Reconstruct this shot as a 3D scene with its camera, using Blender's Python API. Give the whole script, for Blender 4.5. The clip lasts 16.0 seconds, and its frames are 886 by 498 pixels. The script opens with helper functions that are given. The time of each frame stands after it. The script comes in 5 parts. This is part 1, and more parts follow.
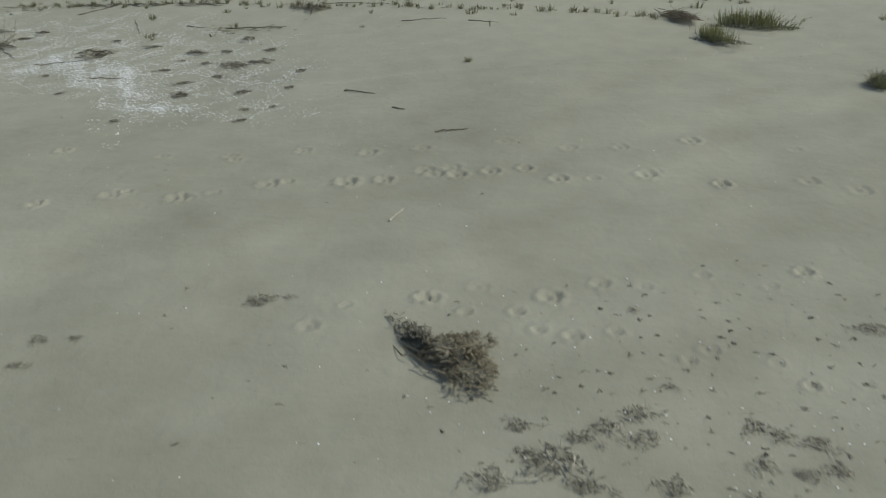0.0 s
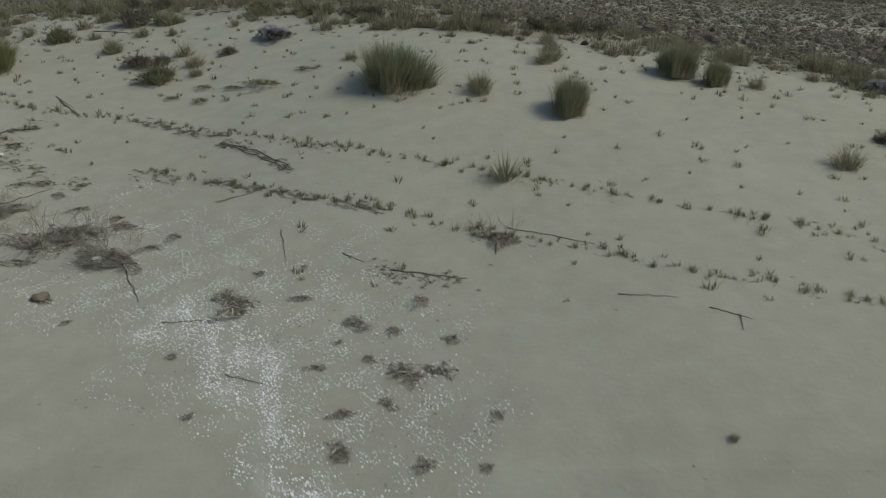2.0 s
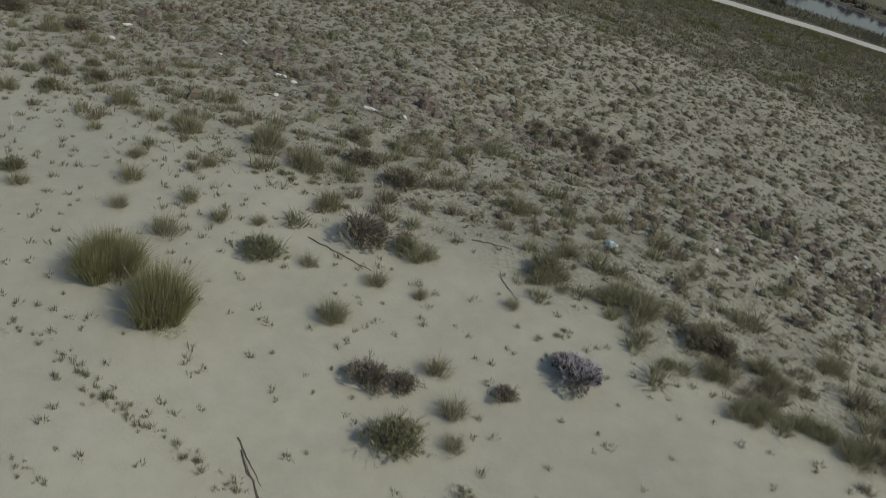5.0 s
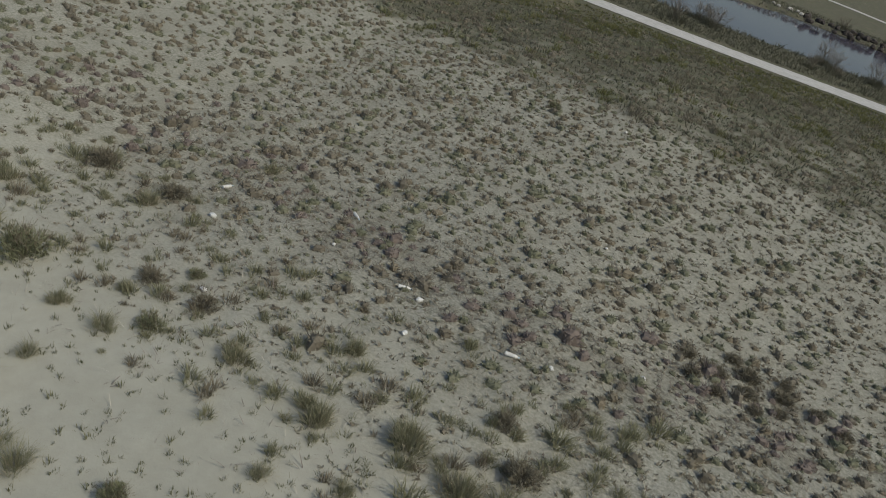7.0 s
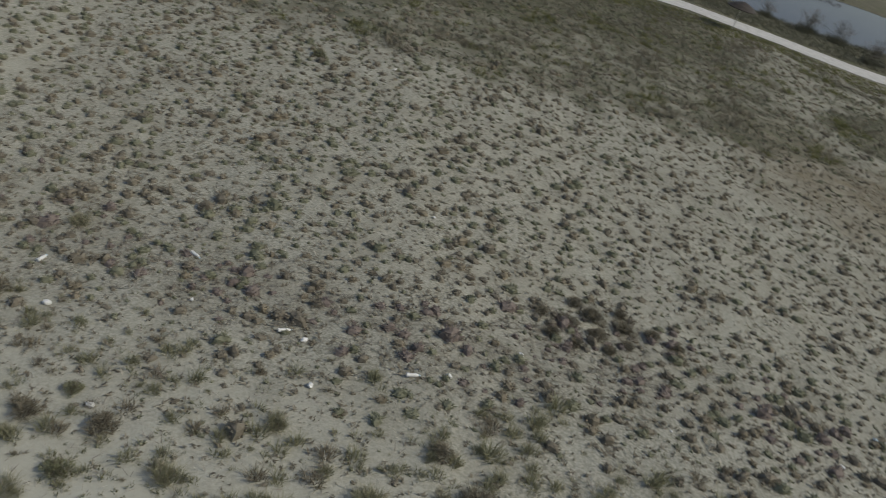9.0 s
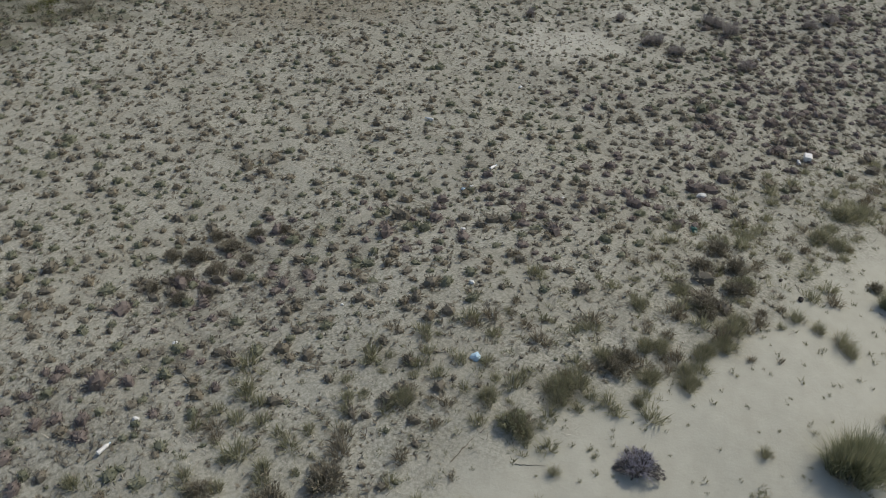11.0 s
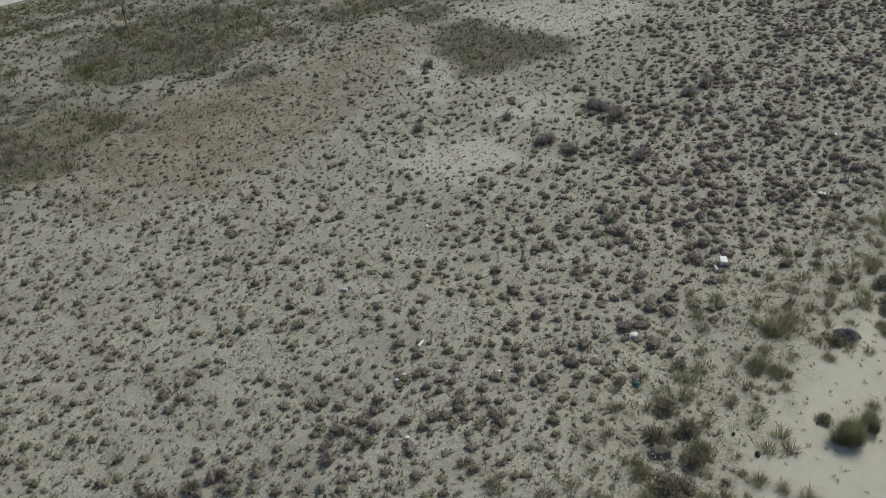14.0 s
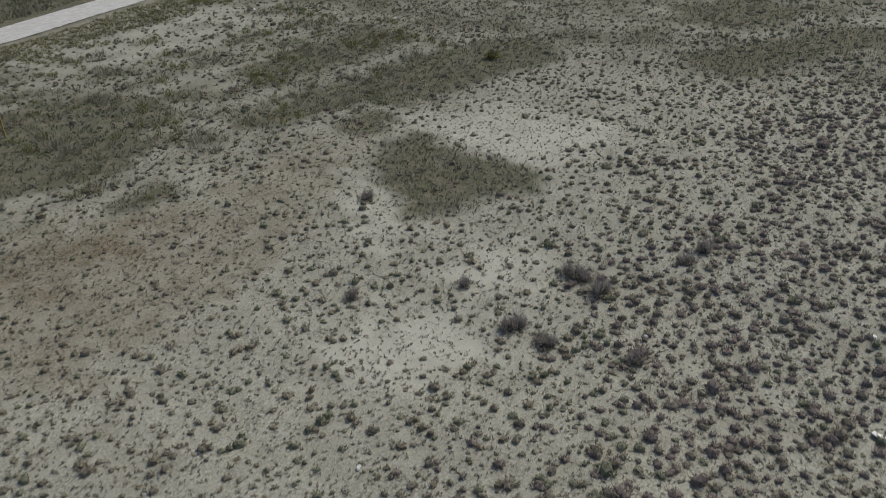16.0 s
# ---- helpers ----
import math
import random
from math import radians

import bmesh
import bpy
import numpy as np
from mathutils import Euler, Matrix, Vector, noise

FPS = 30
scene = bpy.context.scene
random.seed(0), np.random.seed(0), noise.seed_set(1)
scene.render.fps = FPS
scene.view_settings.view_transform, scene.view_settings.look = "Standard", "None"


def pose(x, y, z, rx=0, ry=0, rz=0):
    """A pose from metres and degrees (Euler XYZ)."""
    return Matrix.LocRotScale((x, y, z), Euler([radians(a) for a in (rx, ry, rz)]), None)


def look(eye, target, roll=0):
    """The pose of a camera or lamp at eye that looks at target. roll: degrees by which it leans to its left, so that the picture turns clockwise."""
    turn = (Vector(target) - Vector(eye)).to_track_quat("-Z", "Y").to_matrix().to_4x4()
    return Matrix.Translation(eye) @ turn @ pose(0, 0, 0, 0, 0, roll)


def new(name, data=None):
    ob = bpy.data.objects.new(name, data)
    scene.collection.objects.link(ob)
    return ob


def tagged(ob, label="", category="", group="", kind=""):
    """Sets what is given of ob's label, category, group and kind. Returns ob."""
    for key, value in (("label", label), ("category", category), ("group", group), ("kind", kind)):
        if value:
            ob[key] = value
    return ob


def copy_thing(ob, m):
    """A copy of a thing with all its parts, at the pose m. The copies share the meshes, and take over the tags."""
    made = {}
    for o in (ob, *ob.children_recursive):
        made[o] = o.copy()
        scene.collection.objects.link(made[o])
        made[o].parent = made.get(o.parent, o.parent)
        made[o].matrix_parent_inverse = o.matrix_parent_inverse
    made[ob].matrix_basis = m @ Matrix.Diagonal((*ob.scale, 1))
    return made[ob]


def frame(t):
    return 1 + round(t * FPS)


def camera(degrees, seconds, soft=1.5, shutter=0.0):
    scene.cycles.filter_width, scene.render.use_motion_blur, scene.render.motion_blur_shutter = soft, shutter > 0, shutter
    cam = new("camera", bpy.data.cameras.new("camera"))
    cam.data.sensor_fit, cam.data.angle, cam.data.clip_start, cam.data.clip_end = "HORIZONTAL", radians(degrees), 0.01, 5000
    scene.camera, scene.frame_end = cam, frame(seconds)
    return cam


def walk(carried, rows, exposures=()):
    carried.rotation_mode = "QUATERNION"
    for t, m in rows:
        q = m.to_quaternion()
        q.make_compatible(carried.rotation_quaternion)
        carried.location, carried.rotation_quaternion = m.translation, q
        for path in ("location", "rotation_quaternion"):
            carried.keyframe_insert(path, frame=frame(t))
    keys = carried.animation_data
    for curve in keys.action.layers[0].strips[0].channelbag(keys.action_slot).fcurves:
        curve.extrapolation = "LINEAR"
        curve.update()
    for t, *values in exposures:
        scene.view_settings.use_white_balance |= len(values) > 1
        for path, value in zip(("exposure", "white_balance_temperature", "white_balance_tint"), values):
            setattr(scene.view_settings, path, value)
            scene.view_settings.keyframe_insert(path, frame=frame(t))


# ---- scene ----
cam = camera(56.5, 16.0, soft=0.65, shutter=0.22)
PATH = [
    (0, (-0.479, -0.325, -0.281), (0.378, 9.046, -3.663), 0.15),
    (0.5, (-0.660, 0.366, 0.392), (-0.113, 9.754, -3.009), 0.17),
    (1, (-0.972, 1.279, 1.273), (-0.703, 10.677, -2.135), 0.37),
    (1.5, (-1.255, 2.452, 1.905), (-1.302, 11.854, -1.501), 1.28),
    (2, (-1.686, 3.718, 2.615), (-2.010, 13.032, -1.012), 2.68),
    (2.5, (-2.258, 4.900, 3.358), (-2.746, 14.095, -0.543), 4.48),
    (3, (-2.966, 6.229, 4.118), (-3.634, 15.309, -0.018), 6.59),
    (3.5, (-3.787, 7.510, 4.837), (-4.588, 16.478, 0.486), 8.67),
    (4, (-4.779, 8.994, 5.517), (-5.746, 17.863, 1.001), 11.04),
    (4.5, (-5.901, 10.438, 5.897), (-6.967, 19.300, 1.389), 13.72),
    (5, (-7.114, 11.892, 6.412), (-8.331, 20.745, 1.924), 17.13),
    (5.2, (-7.627, 12.491, 6.657), (-8.891, 21.315, 2.125), 18.45),
    (7.3, (-12.366, 15.888, 9.326), (-13.916, 24.619, 4.705), 20.91),
    (7.5, (-12.766, 15.944, 9.510), (-14.304, 24.667, 4.868), 20.65),
    (8, (-13.763, 15.918, 10.086), (-15.030, 24.613, 5.312), 19.61),
    (8.5, (-14.748, 16.008, 10.662), (-14.747, 24.751, 5.808), 19.78),
    (9, (-15.562, 16.420, 10.966), (-13.582, 24.903, 6.055), 19.25),
    (9.5, (-15.998, 16.985, 11.028), (-12.469, 24.816, 5.906), 15.81),
    (10, (-16.351, 17.537, 11.272), (-11.361, 24.369, 5.941), 11.97),
    (10.2, (-16.479, 17.749, 11.454), (-10.984, 24.112, 6.039), 10.84),
    (12.3, (-15.949, 19.194, 13.035), (-8.918, 23.362, 7.273), -6.55),
    (12.5, (-15.799, 19.374, 13.264), (-8.670, 23.545, 7.626), -6.33),
    (13, (-15.289, 19.740, 13.939), (-8.031, 23.945, 8.494), -5.86),
    (13.5, (-14.667, 20.010, 14.671), (-7.432, 24.272, 9.241), -5.84),
    (14, (-13.806, 20.320, 15.405), (-6.713, 24.681, 9.868), -6.09),
    (14.5, (-12.466, 21.108, 15.693), (-5.345, 25.442, 10.170), -5.49),
    (15, (-10.642, 22.270, 15.694), (-3.276, 26.374, 10.319), -3.68),
    (15.5, (-8.385, 23.518, 15.583), (-0.815, 27.452, 10.365), -2.39),
    (16, (-5.838, 24.994, 15.634), (1.920, 28.723, 10.544), -0.96),
]
EXPOSURES = [(0.0, -0.32, 6500, 1), (1.0, -0.55, 6500, 1), (2.0, -0.63, 6500, 4), (3.5, -0.58, 6600, 7), (5.0, -0.37, 6680, 6.5), (7.5, -0.22, 6620, 8), (9.0, -0.22, 6580, 9), (10.0, -0.06, 6500, 12), (12.5, -0.01, 6470, 9), (14.5, -0.07, 6540, 8.5), (16.0, -0.05, 6500, 10.5)]
walk(cam, [(t, look(eye, target, roll)) for t, eye, target, roll in PATH], EXPOSURES)

# ---------------------------------------------------------------- light
SUN_AZ, SUN_EL = math.atan2(-0.32, 0.95), radians(47)
sun_dir = Vector((math.cos(SUN_AZ) * math.cos(SUN_EL), math.sin(SUN_AZ) * math.cos(SUN_EL), math.sin(SUN_EL)))
world = bpy.data.worlds.new("sky")
scene.world = world
world.use_nodes = True
wn = world.node_tree
sky = wn.nodes.new("ShaderNodeTexSky")
sky.sky_type, sky.sun_disc = "NISHITA", False
sky.sun_elevation, sky.sun_rotation = SUN_EL, math.pi / 2 - SUN_AZ
sky.dust_density = 2.0
wn.links.new(sky.outputs["Color"], wn.nodes["Background"].inputs["Color"])
wn.nodes["Background"].inputs["Strength"].default_value = 0.118
sun = new("sun", bpy.data.lights.new("sun", "SUN"))
sun.data.energy, sun.data.angle, sun.data.color = 2.45, radians(0.6), (1.0, 0.95, 0.81)
sun.matrix_world = look(sun_dir * 50, (0, 0, 0))

# ---------------------------------------------------------------- materials


def mat(name, low, high, scale=8.0, rough=0.9, fine=60.0, bump=0.3, bump_dist=0.01, island=0.0, spec=0.2, thin=0.0):
    """A matt natural surface: colour runs between two tones at two scales, with a fine relief."""
    m = bpy.data.materials.new(name)
    m.use_nodes = True
    n, l = m.node_tree.nodes, m.node_tree.links
    b = n["Principled BSDF"]
    b.inputs["Roughness"].default_value = rough
    b.inputs["Specular IOR Level"].default_value = spec
    geo = n.new("ShaderNodeNewGeometry")
    big, small = n.new("ShaderNodeTexNoise"), n.new("ShaderNodeTexNoise")
    big.inputs["Scale"].default_value, small.inputs["Scale"].default_value = scale, fine
    big.inputs["Detail"].default_value, small.inputs["Detail"].default_value = 4, 3
    for q in (big, small):
        l.new(geo.outputs["Position"], q.inputs["Vector"])
    mix = n.new("ShaderNodeMath")
    mix.operation = "MULTIPLY_ADD"
    mix.inputs[1].default_value = 0.45
    l.new(small.outputs["Fac"], mix.inputs[0])
    l.new(big.outputs["Fac"], mix.inputs[2])
    source = mix.outputs[0]
    if island:
        add = n.new("ShaderNodeMath")
        add.operation = "MULTIPLY_ADD"
        add.inputs[1].default_value = island
        l.new(geo.outputs["Random Per Island"], add.inputs[0])
        l.new(mix.outputs[0], add.inputs[2])
        source = add.outputs[0]
    ramp = n.new("ShaderNodeValToRGB")
    c = 0.725 + island / 2
    ramp.color_ramp.elements[0].position, ramp.color_ramp.elements[1].position = c - 0.28 - island / 3, c + 0.28 + island / 3
    ramp.color_ramp.elements[0].color, ramp.color_ramp.elements[1].color = (*low, 1), (*high, 1)
    l.new(source, ramp.inputs[0])
    l.new(ramp.outputs[0], b.inputs["Base Color"])
    if bump:
        bp = n.new("ShaderNodeBump")
        bp.inputs["Strength"].default_value, bp.inputs["Distance"].default_value = bump, bump_dist
        l.new(small.outputs["Fac"], bp.inputs["Height"])
        l.new(bp.outputs[0], b.inputs["Normal"])
    if thin:
        through_leaf, both = n.new("ShaderNodeBsdfTranslucent"), n.new("ShaderNodeMixShader")
        both.inputs[0].default_value = thin
        l.new(ramp.outputs[0], through_leaf.inputs["Color"])
        l.new(b.outputs[0], both.inputs[1])
        l.new(through_leaf.outputs[0], both.inputs[2])
        l.new(both.outputs[0], n["Material Output"].inputs["Surface"])
    return m


def ground_material():
    """Dry sand, and the litter-strewn soil, shell bank and grassy verge, mixed by where each lies."""
    m = bpy.data.materials.new("ground")
    m.use_nodes = True
    n, l = m.node_tree.nodes, m.node_tree.links
    b = n["Principled BSDF"]
    b.inputs["Roughness"].default_value = 0.95
    b.inputs["Specular IOR Level"].default_value = 0.15
    geo = n.new("ShaderNodeNewGeometry")

    def tex(scale, detail=4, rough=0.55):
        q = n.new("ShaderNodeTexNoise")
        q.inputs["Scale"].default_value, q.inputs["Detail"].default_value, q.inputs["Roughness"].default_value = scale, detail, rough
        l.new(geo.outputs["Position"], q.inputs["Vector"])
        return q.outputs["Fac"]

    def ramp(fac, *stops):
        q = n.new("ShaderNodeValToRGB")
        while len(q.color_ramp.elements) < len(stops):
            q.color_ramp.elements.new(0.5)
        for e, (p, c) in zip(q.color_ramp.elements, stops):
            e.position, e.color = p, (*c, 1)
        l.new(fac, q.inputs[0])
        return q.outputs[0]

    def mixed(fac, a, c):
        q = n.new("ShaderNodeMix")
        q.data_type = "RGBA"
        l.new(fac, q.inputs[0])
        l.new(a, q.inputs[6])
        l.new(c, q.inputs[7])
        return q.outputs[2]

    def attr(name):
        q = n.new("ShaderNodeAttribute")
        q.attribute_name = name
        return q.outputs["Fac"]

    def times(a, c, k=1.0):
        q = n.new("ShaderNodeMath")
        q.operation = "MULTIPLY"
        l.new(a, q.inputs[0])
        if c is None:
            q.inputs[1].default_value = k
        else:
            l.new(c, q.inputs[1])
        return q.outputs[0]

    broad, mid, grain = tex(0.35), tex(3.0, 5), tex(70, 3, 0.7)
    sand = mixed(ramp(grain, (0.35, (0, 0, 0)), (0.65, (1, 1, 1))), ramp(broad, (0.3, SAND_A), (0.7, SAND_B)), ramp(mid, (0.35, SAND_C), (0.7, SAND_B)))
    soil = ramp(tex(15, 4, 0.62), (0.40, SOIL_A), (0.50, SOIL_B), (0.60, SOIL_C))
    soil = mixed(ramp(tex(0.5, 3), (0.42, (0, 0, 0)), (0.62, (0.5, 0.5, 0.5))), soil, ramp(tex(24, 4, 0.62), (0.42, SOIL_A), (0.58, SOIL_D)))
    turf = ramp(tex(5, 6, 0.7), (0.3, TURF_A), (0.55, TURF_B), (0.75, TURF_C))
    mottle = mixed(ramp(tex(1.3, 3), (0.45, (0, 0, 0)), (0.55, (1, 1, 1))), ramp(tex(9, 5, 0.7), (0.35, TURF_D), (0.65, TURF_E)), ramp(tex(9, 5, 0.7), (0.35, RED_A), (0.62, TURF_C)))
    turf = mixed(ramp(tex(0.55, 4), (0.44, (0, 0, 0)), (0.56, (0.85, 0.85, 0.85))), turf, mottle)
    red = ramp(tex(13, 5, 0.65), (0.42, RED_A), (0.58, RED_B))
    shell = ramp(tex(45, 4, 0.8), (0.36, SAND_B), (0.56, (0.72, 0.74, 0.77)))
    col = mixed(attr("damp"), sand, ramp(mid, (0.3, DAMP_A), (0.7, DAMP_B)))
    col = mixed(attr("shell"), col, shell)
    col = mixed(attr("veg"), col, soil)
    col = mixed(attr("pale"), col, ramp(mid, (0.3, SOIL_C), (0.7, SAND_B)))
    col = mixed(attr("red"), col, red)
    col = mixed(attr("turf"), col, turf)
    l.new(col, b.inputs["Base Color"])
    bp = n.new("ShaderNodeBump")
    bp.inputs["Strength"].default_value, bp.inputs["Distance"].default_value = 0.5, 0.013
    both = n.new("ShaderNodeMath")
    both.operation = "MULTIPLY_ADD"
    both.inputs[1].default_value = 0.3
    l.new(grain, both.inputs[0])
    l.new(tex(16, 4, 0.6), both.inputs[2])
    rough = n.new("ShaderNodeMath")
    rough.operation = "MULTIPLY_ADD"
    l.new(attr("veg"), rough.inputs[0])
    l.new(times(tex(10, 5, 0.65), None, 7.0), rough.inputs[1])
    l.new(both.outputs[0], rough.inputs[2])
    l.new(rough.outputs[0], bp.inputs["Height"])
    l.new(bp.outputs[0], b.inputs["Normal"])
    return m


SAND_A, SAND_B, SAND_C = (0.358, 0.35, 0.287), (0.415, 0.407, 0.34), (0.34, 0.332, 0.27)
DAMP_A, DAMP_B = (0.285, 0.275, 0.222), (0.325, 0.316, 0.258)
SOIL_A, SOIL_B, SOIL_C, SOIL_D = (0.175, 0.170, 0.130), (0.28, 0.275, 0.222), (0.37, 0.363, 0.306), (0.262, 0.248, 0.196)
TURF_A, TURF_B, TURF_C = (0.070, 0.068, 0.046), (0.115, 0.110, 0.076), (0.19, 0.182, 0.135)
TURF_D, TURF_E = (0.062, 0.070, 0.038), (0.13, 0.135, 0.078)
RED_A, RED_B = (0.106, 0.086, 0.053), (0.235, 0.203, 0.140)
M_GROUND = ground_material()
M_BLADE = mat("marram_green", (0.088, 0.102, 0.053), (0.28, 0.288, 0.178), 5, 0.55, 25, 0, island=0.7, thin=0.45, spec=0.4)
M_PALE = mat("pale_marram", (0.125, 0.130, 0.058), (0.32, 0.31, 0.165), 5, 0.6, 25, 0, island=0.7, thin=0.45, spec=0.3)
M_DRY = mat("dry_straw", (0.19, 0.165, 0.108), (0.40, 0.365, 0.27), 3, 0.75, 25, 0, island=0.5)
M_OLIVE = mat("olive_grass", (0.155, 0.155, 0.088), (0.325, 0.315, 0.205), 3.5, 0.75, 12, 0, island=0.3, thin=0.45)
M_GREY = mat("grey_green_leaf", (0.122, 0.130, 0.083), (0.258, 0.26, 0.18), 3.5, 0.8, 12, 0, island=0.35, thin=0.35)
M_DARK = mat("dark_twig", (0.138, 0.121, 0.092), (0.268, 0.242, 0.187), 3.5, 0.85, 15, 0, island=0.3, thin=0.35)
M_BROWN = mat("brown_stem", (0.146, 0.124, 0.088), (0.288, 0.253, 0.184), 3.5, 0.85, 15, 0, island=0.35, thin=0.35)
M_PURPLE = mat("purple_brown_twig", (0.134, 0.110, 0.096), (0.275, 0.232, 0.203), 3.5, 0.85, 15, 0, island=0.35, thin=0.35)
M_SILVER = mat("silver_stem", (0.12, 0.112, 0.128), (0.42, 0.40, 0.44), 6, 0.8, 40, 0, island=0.7)
M_INNER = mat("dark_inner_twig", (0.05, 0.046, 0.045), (0.115, 0.105, 0.10), 5, 0.9, 25, 0, island=0.4)
M_YELLOW = mat("yellow_green_leaf", (0.115, 0.122, 0.045), (0.25, 0.245, 0.10), 2, 0.7, 15, 0, island=0.4, thin=0.35)
M_SPROUT = mat("sprout_green", (0.085, 0.09, 0.045), (0.20, 0.195, 0.11), 3, 0.75, 25, 0, island=0.5, thin=0.35)
M_TWIG = mat("grey_brown_leaf", (0.115, 0.104, 0.075), (0.25, 0.228, 0.17), 3, 0.85, 15, 0, island=0.35, thin=0.35)
M_SWARD = mat("grey_green_sward", (0.092, 0.093, 0.066), (0.152, 0.148, 0.106), 0.6, 0.8, 3, 0, island=0.2, thin=0.3)
M_STRAW = mat("bleached_straw", (0.20, 0.18, 0.14), (0.46, 0.43, 0.36), 3, 0.8, 25, 0, island=0.6)
M_VERGE = mat("yellow_green_verge", (0.095, 0.10, 0.036), (0.19, 0.188, 0.078), 1.5, 0.75, 8, 0, island=0.3, thin=0.35)
M_LILAC = mat("lilac_grey_stem", (0.17, 0.15, 0.137), (0.33, 0.30, 0.28), 4, 0.85, 20, 0, island=0.5, thin=0.3)
M_LEAF = mat("grey_olive_leaf", (0.12, 0.13, 0.074), (0.28, 0.282, 0.175), 5, 0.75, 20, 0, island=0.4, thin=0.4)
M_WEED = mat("dead_weed", (0.082, 0.075, 0.060), (0.215, 0.20, 0.16), 5, 0.85, 25, 0, island=0.4)
M_SIGN = mat("dark_painted_board", (0.03, 0.025, 0.022), (0.07, 0.06, 0.05), 6, 0.7, 40, 0.2, 0.003)
M_STICK = mat("grey_stick", (0.12, 0.105, 0.08), (0.32, 0.285, 0.225), 6, 0.85, 30, 0, island=0.7)
M_WOOD = mat("bleached_wood", (0.10, 0.085, 0.065), (0.24, 0.21, 0.165), 8, 0.9, 60, 0.3, 0.004)
M_PALEWOOD = mat("pale_wood", (0.35, 0.33, 0.28), (0.55, 0.53, 0.47), 8, 0.85, 60, 0.3, 0.004)
M_SHELL = mat("shell", (0.55, 0.56, 0.58), (0.90, 0.91, 0.93), 30, 0.5, 90, 0, island=0.6)
M_WHITE = mat("dirty_white_plastic", (0.50, 0.49, 0.455), (0.74, 0.74, 0.71), 12, 0.4, 50, 0, spec=0.5)
M_BLUE = mat("blue_plastic", (0.22, 0.38, 0.50), (0.55, 0.68, 0.76), 12, 0.4, 50, 0, spec=0.5)
M_GREEN = mat("green_plastic", (0.012, 0.06, 0.045), (0.03, 0.11, 0.08), 12, 0.4, 50, 0, spec=0.5)
M_ROAD = mat("pale_gravel", (0.36, 0.35, 0.325), (0.52, 0.51, 0.485), 2.5, 0.95, 40, 0.4, 0.01)
M_ROCK = mat("pale_rock", (0.22, 0.215, 0.20), (0.46, 0.45, 0.42), 3, 0.9, 20, 0.5, 0.03, island=0.4)

# ---------------------------------------------------------------- plan and terrain


def wave(x, y, s, seed):
    """Smooth value noise in -1..1 over the plan, from a few turned sine waves."""
    g = np.random.default_rng(seed)
    out = np.zeros_like(x)
    for k in range(7):
        a, p, w = g.uniform(0, 6.283), g.uniform(0, 6.283), g.uniform(0.6, 1.7) / s * 6.283
        out = out + np.sin((x * math.cos(a) + y * math.sin(a)) * w + p)
    return out / 4.0


def inside(x, y, poly):
    """Whether points lie inside a polygon of the plan."""
    hit = np.zeros(x.shape, bool)
    for (ax, ay), (bx, by) in zip(poly, poly[1:] + poly[:1]):
        if ay != by:
            hit ^= ((ay > y) != (by > y)) & (x < (bx - ax) * (y - ay) / (by - ay) + ax)
    return hit


def blob(x, y, poly, soft=0.8, seed=1):
    """A mask of a polygon with a ragged, soft edge."""
    jx, jy = wave(x, y, 2.2, seed) * soft * 0.6 + wave(x, y, 0.7, seed + 5) * soft * 0.3, wave(x, y, 2.0, seed + 9) * soft * 0.6
    out = np.zeros(x.shape)
    for ox, oy in ((0, 0), (soft, 0), (-soft, 0), (0, soft), (0, -soft)):
        out += inside(x + jx + ox * 0.5, y + jy + oy * 0.5, poly)
    return out / 5


EDGE = [(-70, 40), (-40, 33), (-25.1, 28.8), (-21.4, 27.5), (-18.7, 27.0), (-17.1, 26.4), (-15.3, 25.8), (-13.4, 25.0), (-11.2, 24.6), (-8.9, 24.2), (-7.1, 23.7), (-5.4, 22.9), (-3.7, 22.1), (-1.9, 21.6), (0.2, 21.2), (2.5, 21.0), (5.0, 20.4), (9.0, 19.3), (11.1, 17.9), (18, 15.5), (28, 12), (60, 3)]
EX, EY = np.array([p[0] for p in EDGE]), np.array([p[1] for p in EDGE])
ROAD_WIDTH = 1.0
ROAD = [(-160, 30, 3.3), (-70, 64, 3.3), (-36, 74.5, 3.3), (-20, 78, 3.3), (-14, 78.9, 3.3), (-8, 80.1, 3.3), (-1, 81.9, 3.3), (7, 83.8, 3.3), (13, 83.6, 3.3), (20, 80.8, 3.6), (26, 77.8, 3.6), (32, 76.6, 3.6), (38, 76.4, 3.6), (45, 76.0, 3.6), (70, 73, 3.6), (160, 60, 3.6)]
RX, RY, RW = (np.array([p[k] for p in ROAD]) for k in range(3))
